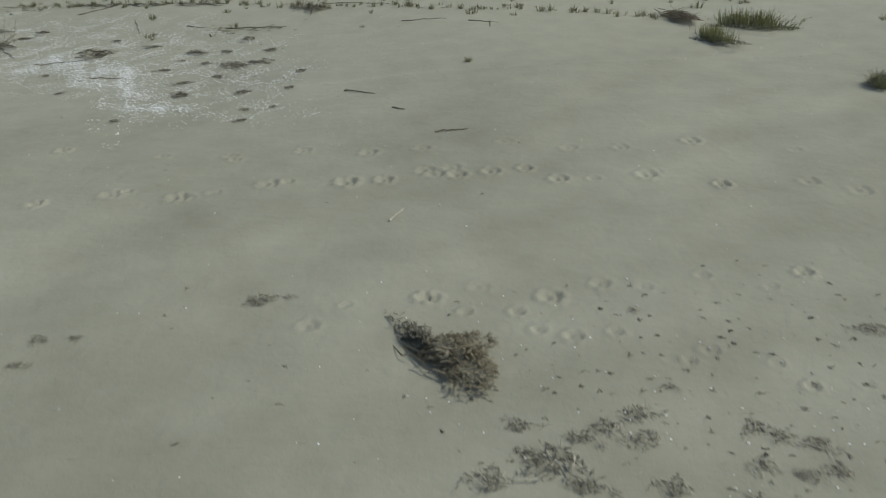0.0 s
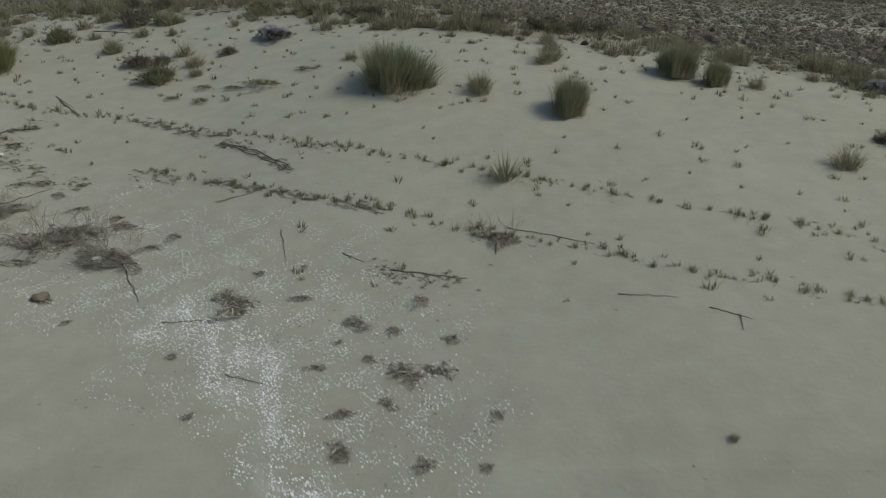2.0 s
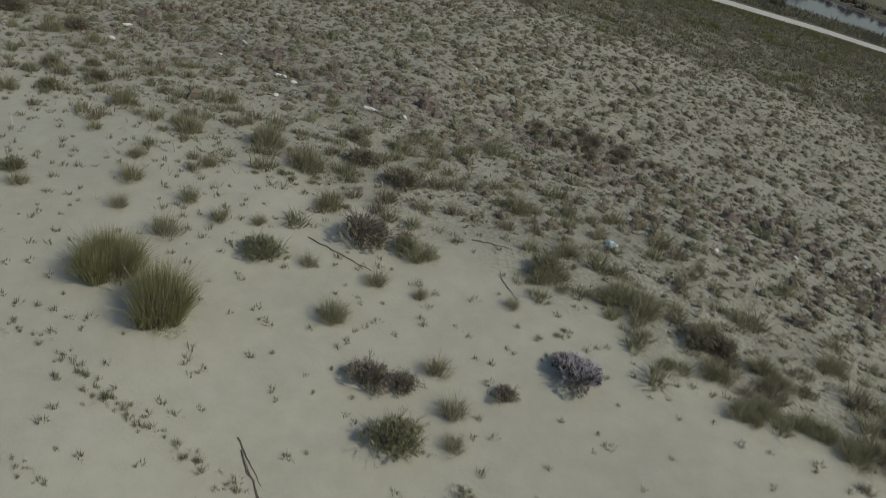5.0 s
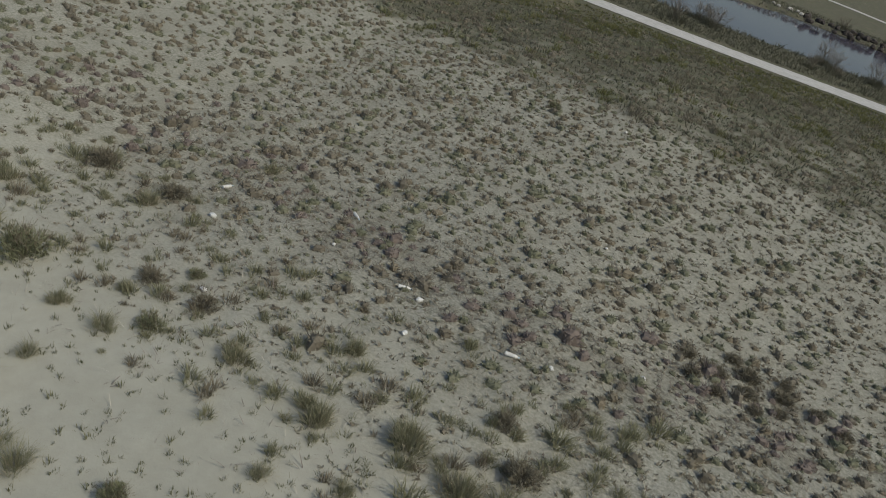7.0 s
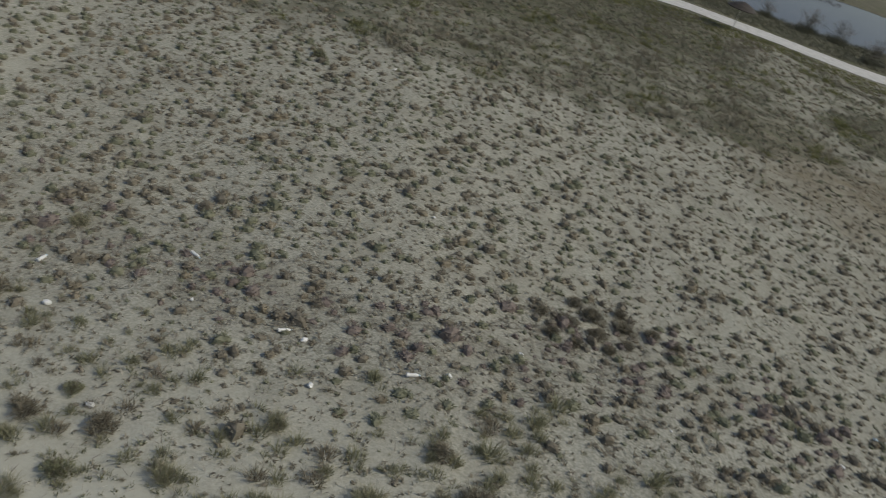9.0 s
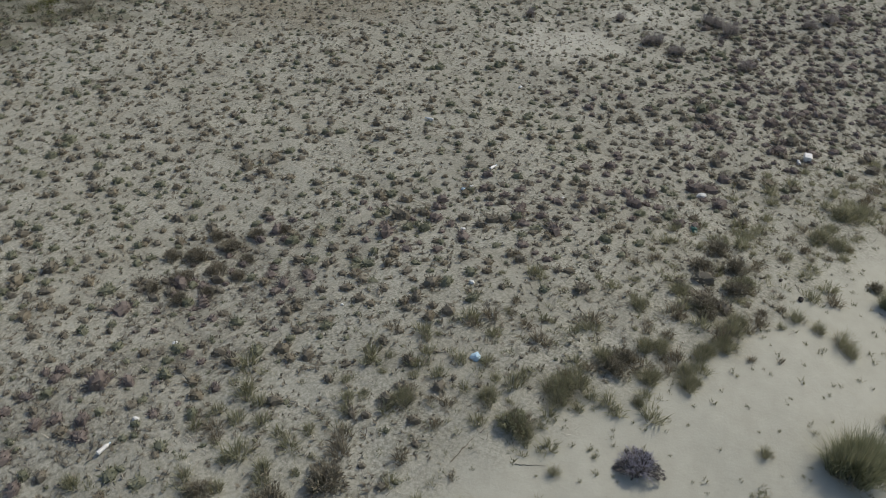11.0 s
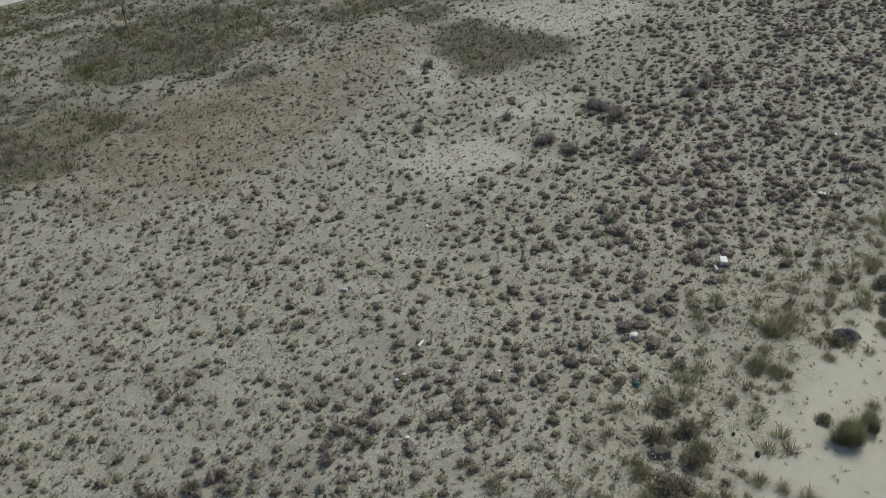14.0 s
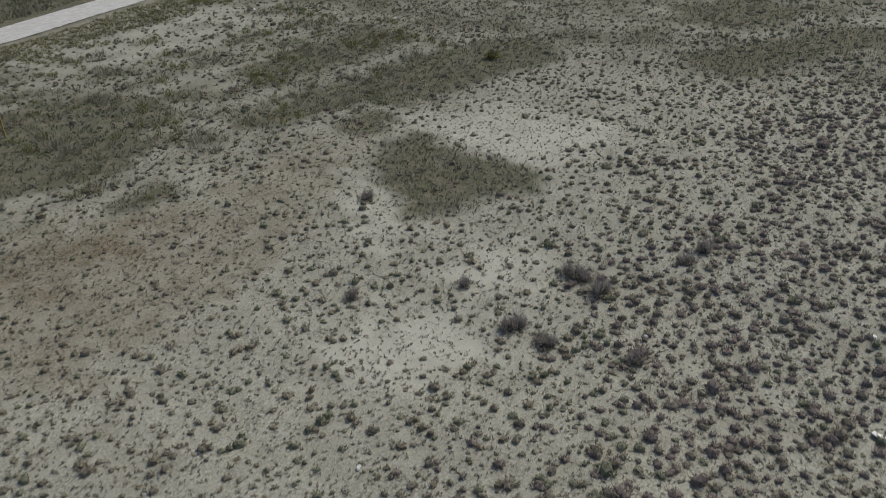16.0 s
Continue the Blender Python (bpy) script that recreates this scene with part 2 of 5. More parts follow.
PATCHES = [
    [(20.5, 65.0), (23.4, 64.0), (25.3, 62.0), (26.9, 59.4), (25.6, 54.8), (22.5, 54.6), (20.6, 52.7), (17.6, 52.8), (15.6, 54.1), (13.5, 55.9), (13.0, 61.0)],
    [(15.9, 51.0), (17.7, 50.7), (19.1, 49.6), (17.7, 48.7), (16.2, 48.9), (15.2, 50.0)],
    [(25.3, 52.1), (28.1, 51.5), (31.8, 50.6), (34.4, 49.3), (38.6, 48.6), (43.7, 45.9), (46.6, 42.7), (42.5, 39.7), (39.9, 40.4), (36.3, 42.8), (32.8, 44.2), (30.4, 45.3), (30.8, 47.2), (28.1, 48.2), (24.5, 50.2)],
    [(27.2, 47.2), (29.7, 46.6), (29.8, 44.6), (27.8, 44.2), (26.0, 45.3)],
    [(26.9, 43.4), (28.5, 42.7), (26.9, 39.9), (26.9, 38.3), (26.1, 35.6), (24.6, 34.8), (23.1, 36.4), (20.3, 38.1), (19.7, 38.8), (21.6, 40.5), (22.6, 42.2), (24.8, 43.1)],
    [(56.8, 36.9), (62.4, 32.0), (59.7, 26.3), (54.9, 27.8), (52.8, 33.2)],
    [(44.9, 34.0), (51.1, 28.6), (57.2, 22.7), (53.7, 21.0), (41.6, 29.4)],
    [(3.3, 53.2), (6.0, 54.2), (7.8, 54.0), (7.6, 52.1), (4.3, 51.5)],
    [(31.7, 56.9), (37.8, 56.2), (43.9, 54.8), (43.0, 49.2), (35.7, 51.6), (29.7, 53.4)],
]
BARE = [[(28.7, 44.1), (33.7, 41.3), (33.4, 37.2), (31.6, 32.7), (28.9, 33.8), (26.7, 35.8), (27.1, 38.6), (28.3, 41.4)], [(22.7, 43.3), (22.6, 42.2), (20.3, 39.8), (19.0, 38.4), (17.4, 39.0), (20.7, 42.4)], [(11.8, 37.9), (14.2, 35.6), (14.6, 33.2), (12.7, 33.1), (10.5, 34.0), (10.1, 36.1)], [(17.3, 36.2), (20.2, 33.5), (17.7, 32.6), (16.0, 34.0)], [(27.5, 71.0), (36, 69), (46, 68.5), (43, 62), (33, 62.5), (28, 66)]]
RED = [[(3.5, 49.0), (5.2, 50.5), (9.4, 50.0), (13.0, 50.8), (16.6, 48.3), (21.0, 47.2), (26.0, 46.8), (26.2, 44.6), (21.7, 43.5), (18.3, 42.5), (14.5, 41.8), (10.2, 42.4), (6.6, 43.4), (4.0, 45.8)], [(21, 76.5), (26, 72.6), (32, 71.4), (38, 71.4), (50, 71.2), (50, 74.2), (38, 74.4), (32, 74.6), (26, 75.8), (21, 79)], [(-2, 73), (6, 76.5), (14, 78.5), (14, 75), (4, 72), (-1, 70)], [(3.6, 54.6), (5.1, 50.8), (8.1, 49.0), (12.5, 47.6), (16.1, 47.2), (14.5, 50.0), (12.4, 53.2), (10.3, 57.2), (6.0, 57.6)]]
DARK = [[(50.0, 20.3), (11.5, 20.6), (7.0, 32.6), (8.4, 33.0), (9.2, 29.5), (15.8, 28.7), (18.0, 31.9), (23.3, 29.5), (27.7, 25.5), (32.3, 28.1), (42.4, 24.4)], [(-8.9, 33.2), (-6.1, 34.1), (-3.4, 32.4), (-0.9, 31.4), (1.2, 29.0), (4.4, 27.8), (9.9, 25.8), (12.0, 27.5), (17.7, 25.4), (18.6, 23.2), (10.2, 23.0), (5.9, 24.8), (1.2, 25.8), (-2.4, 27.9), (-5.4, 30.0), (-9.1, 30.5)], [(-32.1, 35.2), (-26.0, 37.1), (-18.9, 34.8), (-15.3, 33.2), (-12.4, 32.2), (-8.2, 33.0), (-4.1, 32.6), (-6.9, 30.3), (-8.9, 29.4), (-11.9, 29.6), (-14.4, 30.3), (-17.4, 31.4), (-23.6, 33.9), (-28.3, 31.8)]]
SHELLS = [[(-5.5, 11.8), (-5.5, 12.2), (-5.2, 12.5), (-5.2, 12.8), (-4.6, 12.3), (-4.2, 12.0), (-3.6, 11.6), (-3.5, 11.2), (-3.7, 11.0), (-3.3, 10.5), (-3.2, 10.3), (-3.5, 10.1), (-3.2, 9.7), (-2.9, 9.6), (-2.6, 9.6), (-2.4, 9.4), (-2.6, 9.3), (-3.0, 9.4), (-3.3, 9.6), (-3.6, 9.9), (-3.8, 10.6), (-4.3, 11.0), (-4.5, 11.5), (-5.0, 11.9)]]
SHELL_SCATTER = [[(-5.8, 14.7), (-4.7, 14.7), (-3.7, 14.1), (-3.3, 13.4), (-2.1, 12.9), (-1.8, 11.3), (-1.8, 10.1), (-1.7, 8.9), (-2.7, 8.8), (-3.0, 9.3), (-3.7, 9.9), (-4.4, 10.9), (-5.6, 11.7), (-7.1, 12.5), (-6.8, 13.3), (-6.1, 14.0)], [(-9.5, 14.2), (-8.8, 14.9), (-7.2, 15.2), (-5.3, 15.0), (-4.2, 14.3), (-8.9, 13.1)]]


def edge_gap(x, y):
    """Metres past the edge of the bare sand, towards the field."""
    return y - np.interp(x, EX, EY) + wave(x, y, 2.4, 21) * 0.35 + wave(x, y, 0.8, 22) * 0.15


def road_gap(x, y):
    """Metres past the middle of the track, away from the sand."""
    return (y - np.interp(x, RX, RY)) * 0.86


SWELLS = [(-1.0, 9.0, 0.002), (-3.0, 19.0, 0.37), (-8.0, 20.0, -0.354), (-6.0, 13.0, -0.38), (3.0, 19.0, 0.193), (-6.0, 26.0, 0.347), (-21.0, 33.0, -0.222), (-15.0, 31.0, 0.176), (-7.0, 33.0, -0.096), (4.0, 25.0, -0.127), (1.0, 31.0, 0.188), (14.0, 22.0, -0.259), (16.0, 28.0, -0.074), (7.0, 34.0, -0.064), (12.0, 40.0, -0.071), (10.0, 26.0, 0.066), (17.0, 35.0, -0.096), (17.0, 49.0, 0.085), (33.0, 42.0, -0.23)]


def height(x, y):
    """The height of the ground."""
    face = 21.06 - 0.272 * np.clip(x, -30, 30) - y
    z = -0.149 - 0.106 * np.logaddexp(0, np.clip(face, -40, 30) / 0.8)
    z = z + 0.586 * np.exp(-(((x + 3.07) / 9.97) ** 2) - ((y - 24.53) / 6.0) ** 2) - 0.089 * np.clip(-12 - x, 0, 12)
    for cx, cy, a in SWELLS:
        z = z + a * np.exp(-((x - cx) ** 2 + (y - cy) ** 2) / 5.5 ** 2)
    z = z + 0.04 * wave(x, y, 9, 3) + 0.010 * wave(x, y, 2.6, 4)
    g, r = edge_gap(x, y), road_gap(x, y)
    z = z + np.clip((g + 0.5) / 2, 0, 1) * (0.025 * wave(x, y, 0.9, 5) + 0.02 * wave(x, y, 0.45, 6))
    near = np.clip((-g - 1) / 3, 0, 1)
    z = z + near * (0.004 * wave(x, y, 1.1, 8) + 0.0015 * wave(x + 0.2 * wave(x, y, 0.6, 9), y, 0.27, 8))
    z = np.where(r > -3.5, -0.2 + (z + 0.2) * np.clip((-r - 2.3) / 1.2, 0, 1), z)
    ditch = np.clip((r - CANAL_IN) / 1.5, 0, 1) * np.clip((CANAL_OUT - r) / 2.0, 0, 1)
    return z - 1.3 * np.clip(ditch, 0, 1)


CANAL_IN, CANAL_OUT = 11.0, 42.0


def masks(x, y):
    g, r = edge_gap(x, y), road_gap(x, y)
    veg = np.clip((g + 0.35) / 1.1, 0, 1) * (0.75 + 0.25 * wave(x, y, 1.7, 31)) * (1 - 0.55 * np.clip((-9 - x) / 4, 0, 1) * np.clip((5 - g) / 3, 0, 1))
    turf = np.clip((r + 20 + 2.5 * wave(x, y, 6, 33)) / 6, 0, 1) * np.clip((18 - x) / 8, 0.0, 1)
    start = np.interp(x, [-60, -28, -17, -8, 4, 12], [50, 54.5, 52, 50, 50.2, 50.5])
    turf = np.maximum(turf, np.clip((y - start + 1.6 * wave(x, y, 3.5, 44)) / 2.5, 0, 1) * np.clip((15 - x) / 5, 0, 1) * np.clip(0.72 + 0.4 * wave(x, y, 2.6, 45), 0.3, 1))
    turf = np.maximum(turf, np.clip((r + 4.6) / 1.8, 0, 1))
    turf = np.maximum(turf, 0.45 * np.clip((r + 34 + 4 * wave(x, y, 7, 34)) / 12, 0, 1) * np.clip((x - 16) / 8, 0, 1) * np.clip(0.6 + 0.5 * wave(x, y, 4, 35), 0, 1))
    turf = np.maximum(turf, np.clip(0.50 + 0.42 * wave(x, y, 4, 37), 0.08, 0.88) * np.clip((r + 30 + 3 * wave(x, y, 5, 36)) / 8, 0, 1) * np.clip((x - 10) / 8, 0, 1))
    turf = np.maximum(turf, np.clip(0.6 + 0.35 * wave(x, y, 5, 38), 0.1, 0.9) * np.clip((x - 40 + 2 * wave(x, y, 6, 39)) / 6, 0, 1))
    for k, poly in enumerate(PATCHES):
        turf = np.maximum(turf, 0.98 * blob(x, y, poly, 0.8, 40 + k))
    pale = sum(blob(x, y, p, 1.6, 60 + k) * (0.4 if k == 4 else 1) for k, p in enumerate(BARE))
    red = sum(blob(x, y, p, 2.0, 70 + k) for k, p in enumerate(RED))
    shell = 0.35 * sum(blob(x, y, p, 0.25, 80 + k) for k, p in enumerate(SHELLS)) * np.clip(0.5 + wave(x, y, 0.5, 85), 0.1, 1)
    turf = turf * (1 - 0.45 * np.clip(blob(x, y, BARE[4], 1.6, 64), 0, 1)) * (1 - 0.8 * np.clip(blob(x, y, RED[0], 1.0, 70) + blob(x, y, RED[1], 1.0, 71), 0, 1))
    damp = np.clip(0.35 * wave(x, y, 4, 90) + 0.3 * wave(x, y, 1.5, 91) + 0.6, 0, 1) * np.clip((12.5 - y) / 5, 0, 1)
    return dict(veg=np.clip(veg * (1 - 0.3 * pale), 0, 1), turf=np.clip(turf, 0, 1), red=np.clip(red * 0.62 * np.clip(0.75 + 0.4 * wave(x, y, 2.0, 113), 0.2, 1.2), 0, 1), shell=np.clip(shell, 0, 1), damp=np.clip(damp, 0, 1), pale=np.clip(pale, 0, 1))


def mesh_from(name, verts, faces, material, smooth=False):
    """A mesh from arrays: verts (n, 3) and faces as lists or an (m, k) array."""
    me = bpy.data.meshes.new(name)
    faces = np.asarray(faces)
    k = faces.shape[1]
    me.vertices.add(len(verts))
    me.vertices.foreach_set("co", np.asarray(verts, np.float32).ravel())
    me.loops.add(faces.size)
    me.loops.foreach_set("vertex_index", faces.ravel().astype(np.int32))
    me.polygons.add(len(faces))
    me.polygons.foreach_set("loop_start", np.arange(0, faces.size, k, dtype=np.int32))
    me.polygons.foreach_set("use_smooth", np.full(len(faces), smooth))
    me.materials.append(material)
    me.update()
    return me


def spaced(*runs):
    """Coordinates from runs of (start, end, step)."""
    return np.concatenate([np.arange(a, b, s) for a, b, s in runs])


def far(a, b, n, first):
    """Coordinates that grow apart from a to b."""
    k = np.linspace(0, 1, n + 1)[1:]
    return a + np.sign(b - a) * (first * n * k + (abs(b - a) - first * n) * k ** 4)


def sheet(gx, gy):
    """A grid over the plan: its points and its quads."""
    X, Y = np.meshgrid(gx, gy)
    ny, nx = X.shape
    i = (np.arange(ny - 1)[:, None] * nx + np.arange(nx - 1)[None]).ravel()
    return X.ravel(), Y.ravel(), np.stack([i, i + 1, i + nx + 1, i + nx], 1)


def build_ground():
    gx = np.concatenate([far(-28, -1500, 30, 0.5)[::-1], spaced((-28, -5, 0.2), (-5, 5.95, 0.15), (5.95, 56, 0.42)), far(56, 1500, 30, 0.5)])
    gy = np.concatenate([far(0.5, -1200, 22, 0.3)[::-1], spaced((0.5, 3.2, 0.15), (3.2, 9.8, 0.15), (9.8, 26, 0.17), (26, 104, 0.6)), far(104, 1800, 34, 0.6)])
    x, y, faces = sheet(gx, gy)
    cx, cy = x[faces].mean(1), y[faces].mean(1)
    close = (cx > -5) & (cx < 5.94) & (cy > 3.2) & (cy < 9.79)
    left, right = x[faces[close]].min(), x[faces[close]].max()
    low, high = y[faces[close]].min(), y[faces[close]].max()
    fx, fy, fine = sheet(np.linspace(left, right, 600), np.linspace(low, high, 365))
    faces = np.concatenate([faces[~close], fine + len(x)])
    x, y = np.concatenate([x, fx]), np.concatenate([y, fy])
    z = height(x, y) + prints(x, y)
    me = mesh_from("ground", np.stack([x, y, z], 1), faces, M_GROUND, True)
    for key, v in masks(x, y).items():
        me.attributes.new(key, "FLOAT", "POINT").data.foreach_set("value", v.astype(np.float32))
    ob = new("ground", me)
    return tagged(ob, "pale dry sand running into a litter-strewn dune field", "ground", kind="structure")


# animal tracks across the sand: start, end, stride, size
TRACKS = [(-0.97, 4.30, -0.20, 4.62, 0.4, 0.062), (-0.20, 4.62, 0.56, 4.56, 0.4, 0.062), (0.56, 4.56, 1.33, 4.55, 0.4, 0.062), (1.33, 4.55, 3.05, 4.35, 0.38, 0.062), (0.09, 4.43, 0.61, 4.08, 0.28, 0.052), (0.61, 4.08, 1.38, 3.69, 0.28, 0.052), (1.38, 3.69, 2.37, 3.2, 0.28, 0.052), (-3.4, 6.62, -1.9, 6.6, 0.62, 0.078), (-1.9, 6.6, 0.1, 6.7, 0.62, 0.08), (0.1, 6.7, 2.4, 6.05, 0.6, 0.08), (2.4, 6.05, 4.1, 5.6, 0.6, 0.078), (-3.2, 6.66, -1.7, 6.64, 0.62, 0.066), (-1.7, 6.64, 0.3, 6.7, 0.62, 0.068), (0.3, 6.68, 2.6, 6.04, 0.6, 0.068), (-3.6, 8.2, -1.8, 7.5, 0.6, 0.07), (-1.8, 7.5, 0.0, 7.35, 0.72, 0.066), (0.0, 7.35, 1.9, 7.0, 0.7, 0.066), (1.9, 7.0, 3.5, 6.7, 0.72, 0.064)]


def prints(x, y):
    """Dents of paws and boots, with a low rim."""
    z = np.zeros(x.shape)
    g = np.random.default_rng(5)
    for ax, ay, bx, by, stride, size in TRACKS:
        d = math.hypot(bx - ax, by - ay)
        ux, uy = (bx - ax) / d, (by - ay) / d
        for k in range(int(d / stride) + 1):
            s = k * stride + g.uniform(-0.13, 0.13)
            side = (0.07 if k % 2 else -0.07) + g.uniform(-0.03, 0.03)
            px, py = ax + ux * s - uy * side, ay + uy * s + ux * side
            r, deep = size * g.uniform(0.75, 1.25), g.uniform(0.35, 1.3)
            sel = np.nonzero((np.abs(x - px) < 3 * r) & (np.abs(y - py) < 3 * r))[0]
            dx, dy = x[sel] - px, y[sel] - py
            a, c = dx * ux + dy * uy, -dx * uy + dy * ux
            dent = np.exp(-((a + 0.25 * r) ** 2 + (c * 0.8) ** 2) / (0.36 * r) ** 2)
            for toe in (-0.6, -0.2, 0.2, 0.6):
                dent = np.maximum(dent, 0.9 * np.exp(-((a - r * (0.62 - toe * toe * 0.7)) ** 2 + (c - toe * r) ** 2) / (0.21 * r) ** 2))
            q = np.hypot(a, c) / r
            z[sel] += deep * size * (-0.36 * dent + 0.13 * np.exp(-((q - 1.2 + g.uniform(-0.1, 0.1)) ** 2) * 9) * (1 + 0.5 * np.sin(6 * np.arctan2(c, a) + px)))
    return z


# ---------------------------------------------------------------- plants


def blades(seed, n, radius, length, lean, width, bend=0.5, up=0.0, stiff=0.25):
    """Grass or stems: arrays of blade vertices (n, 5, 3), rooted in a disc at the origin."""
    g = np.random.default_rng(seed)
    r = radius * np.sqrt(g.uniform(0, 1, n)) * 0.75
    a = g.uniform(0, 6.283, n)
    r = r * (0.8 + 0.22 * np.sin(2 * a + seed) + 0.2 * np.sin(3 * a + 2.3 * seed) + 0.12 * np.sin(5 * a + 0.7 * seed))
    az = a + g.normal(0, 0.7, n)
    tilt = np.clip(lean * (0.25 + 0.75 * r / max(radius * 0.75, 1e-6)) + g.normal(0, stiff, n) * lean, 0.02, 1.5)
    L = length * g.uniform(0.55, 1.1, n)
    base = np.stack([r * np.cos(a), r * np.sin(a), np.full(n, up) - 0.02], 1)
    d = np.stack([np.cos(az), np.sin(az), np.zeros(n)], 1)
    s = np.stack([-np.sin(az), np.cos(az), np.zeros(n)], 1)
    turn = g.uniform(0, 3.1416, n)[:, None]
    w = (s * np.cos(turn) + d * np.sin(turn)) * (width * g.uniform(0.6, 1.3, n))[:, None] * 0.5
    t1, t2 = tilt * (1 - bend * 0.5), np.minimum(tilt * (1 + bend), 1.9)
    zz = np.array([0, 0, 1.0])
    mid = base + (d * np.sin(t1)[:, None] + zz * np.cos(t1)[:, None]) * (L * 0.55)[:, None]
    tip = mid + (d * np.sin(t2)[:, None] + zz * np.cos(t2)[:, None]) * (L * 0.5)[:, None]
    v = np.stack([base - w, base + w, mid + w * 0.75, mid - w * 0.75, tip], 1)
    v[:, :, 2] = np.maximum(v[:, :, 2], -0.02)
    return v


def tangle(seed, n, along, across, high, length, width, order=0.8):
    """Stems lying matted over one another, mostly along x: blade vertices (n, 5, 3)."""
    g = np.random.default_rng(seed)
    r, a = np.sqrt(g.uniform(0, 1, n)), g.uniform(0, 6.283, n)
    lobe = 0.72 + 0.22 * np.sin(2 * a + g.uniform(0, 6)) + 0.22 * np.sin(3 * a + g.uniform(0, 6)) + 0.14 * np.sin(5 * a + g.uniform(0, 6))
    x, y = r * np.cos(a) * along * lobe, r * np.sin(a) * across * lobe
    top = high * np.clip(1 - r * r, 0.08, 1) * g.uniform(0.1, 1.0, n)
    az = g.normal(0, order, n)
    rise = g.normal(0.08, 0.22, n)
    L = length * g.uniform(0.4, 1.1, n) * 0.5
    d = np.stack([np.cos(az) * np.cos(rise), np.sin(az) * np.cos(rise), np.sin(rise)], 1) * L[:, None]
    w = np.stack([-np.sin(az), np.cos(az), g.normal(0, 0.5, n)], 1) * (width * g.uniform(0.5, 1.2, n))[:, None] * 0.5
    c = np.stack([x, y, top], 1)
    bow = np.stack([-np.sin(az), np.cos(az), np.full(n, 0.2)], 1) * (L * g.normal(0, 0.16, n))[:, None]
    v = np.stack([c - d - w, c - d + w, c + bow + w, c + bow - w, c + d], 1)
    v[:, :, 2] = np.maximum(v[:, :, 2], 0.002)
    return v


BLADE_FACES = np.array([[0, 1, 2], [0, 2, 3], [3, 2, 4]])


def blade_mesh(name, v, material):
    n = len(v)
    faces = (BLADE_FACES[None] + (np.arange(n) * 5)[:, None, None]).reshape(-1, 3)
    return mesh_from(name, v.reshape(-1, 3), faces, material)


def rods(seed, n, radius, length, lean, thick, forks=2, jitter=0.25):
    """Woody stems that fork: three-sided rods, arrays of (m, 6, 3)."""
    g = np.random.default_rng(seed)
    r, a = radius * 0.35 * np.sqrt(g.uniform(0, 1, n)), g.uniform(0, 6.283, n)
    p = np.stack([r * np.cos(a), r * np.sin(a), np.full(n, -0.02)], 1)
    t = np.abs(g.normal(0, 1, n)) * lean
    az = a + g.normal(0, 0.5, n)
    d = np.stack([np.sin(t) * np.cos(az), np.sin(t) * np.sin(az), np.abs(np.cos(t)) + 0.15], 1)
    L = np.full(n, length) * g.uniform(0.6, 1.1, n)
    T = np.full(n, thick)
    out = []
    for level in range(forks + 1):
        d = d / np.linalg.norm(d, axis=1)[:, None]
        q = p + d * (L * (0.5 if level < forks else 0.6))[:, None]
        q[:, 2] = np.maximum(q[:, 2], 0.01)
        side = np.cross(d, [0.31, 0.2, 0.93])
        side /= np.linalg.norm(side, axis=1)[:, None]
        other = np.cross(d, side)
        ring = [side * math.cos(k * 2.094) + other * math.sin(k * 2.094) for k in range(3)]
        out.append(np.stack([p + c * T[:, None] * 0.5 for c in ring] + [q + c * T[:, None] * 0.3 for c in ring], 1))
        p, d, L, T = (np.repeat(z, 2, 0) for z in (q, d, L * 0.72, T * 0.75))
        d = d + g.normal(0, jitter * 1.6, d.shape)
    return np.concatenate(out)


ROD_FACES = np.array([[0, 1, 4, 3], [1, 2, 5, 4], [2, 0, 3, 5]])


def rod_mesh(name, v, material):
    faces = (ROD_FACES[None] + (np.arange(len(v)) * 6)[:, None, None]).reshape(-1, 4)
    return mesh_from(name, v.reshape(-1, 3), faces, material)


def plant(name, label, category, group, *parts):
    """A plant: an Empty with one mesh a part."""
    root = new(name)
    root.empty_display_size = 0.1
    for part_name, me, part_label in parts:
        ob = new(part_name, me)
        ob.parent = root
        if part_label:
            ob["label"] = part_label
    return tagged(root, label, category, group)


def on_ground(x, y):
    return float(height(np.array([x]), np.array([y]))[0])


def put_long(src, x, y, length, width, high, turn, base):
    """Lays one plant stretched out along a direction."""
    src.matrix_basis = pose(x, y, on_ground(x, y), 0, 0, turn) @ Matrix.Diagonal((length / base, width / base, high / base, 1))


def put_plants(kinds, places, base_radius, seed):
    """Places copies of plants: kinds were built with base_radius; places are (x, y, radius) or (x, y, radius, tallness)."""
    g = random.Random(seed)
    for k, (x, y, r, *tall) in enumerate(places):
        src = kinds[k % len(kinds)]
        s = r / base_radius
        m = pose(x, y, on_ground(x, y), g.uniform(-4, 4), g.uniform(-4, 4), g.uniform(0, 360)) @ Matrix.Diagonal((s, s, s * g.uniform(0.85, 1.1) * (tall[0] if tall else 1), 1))
        if k < len(kinds):
            src.matrix_basis = m
        else:
            c = copy_thing(src, pose(0, 0, 0))
            c.matrix_basis = m


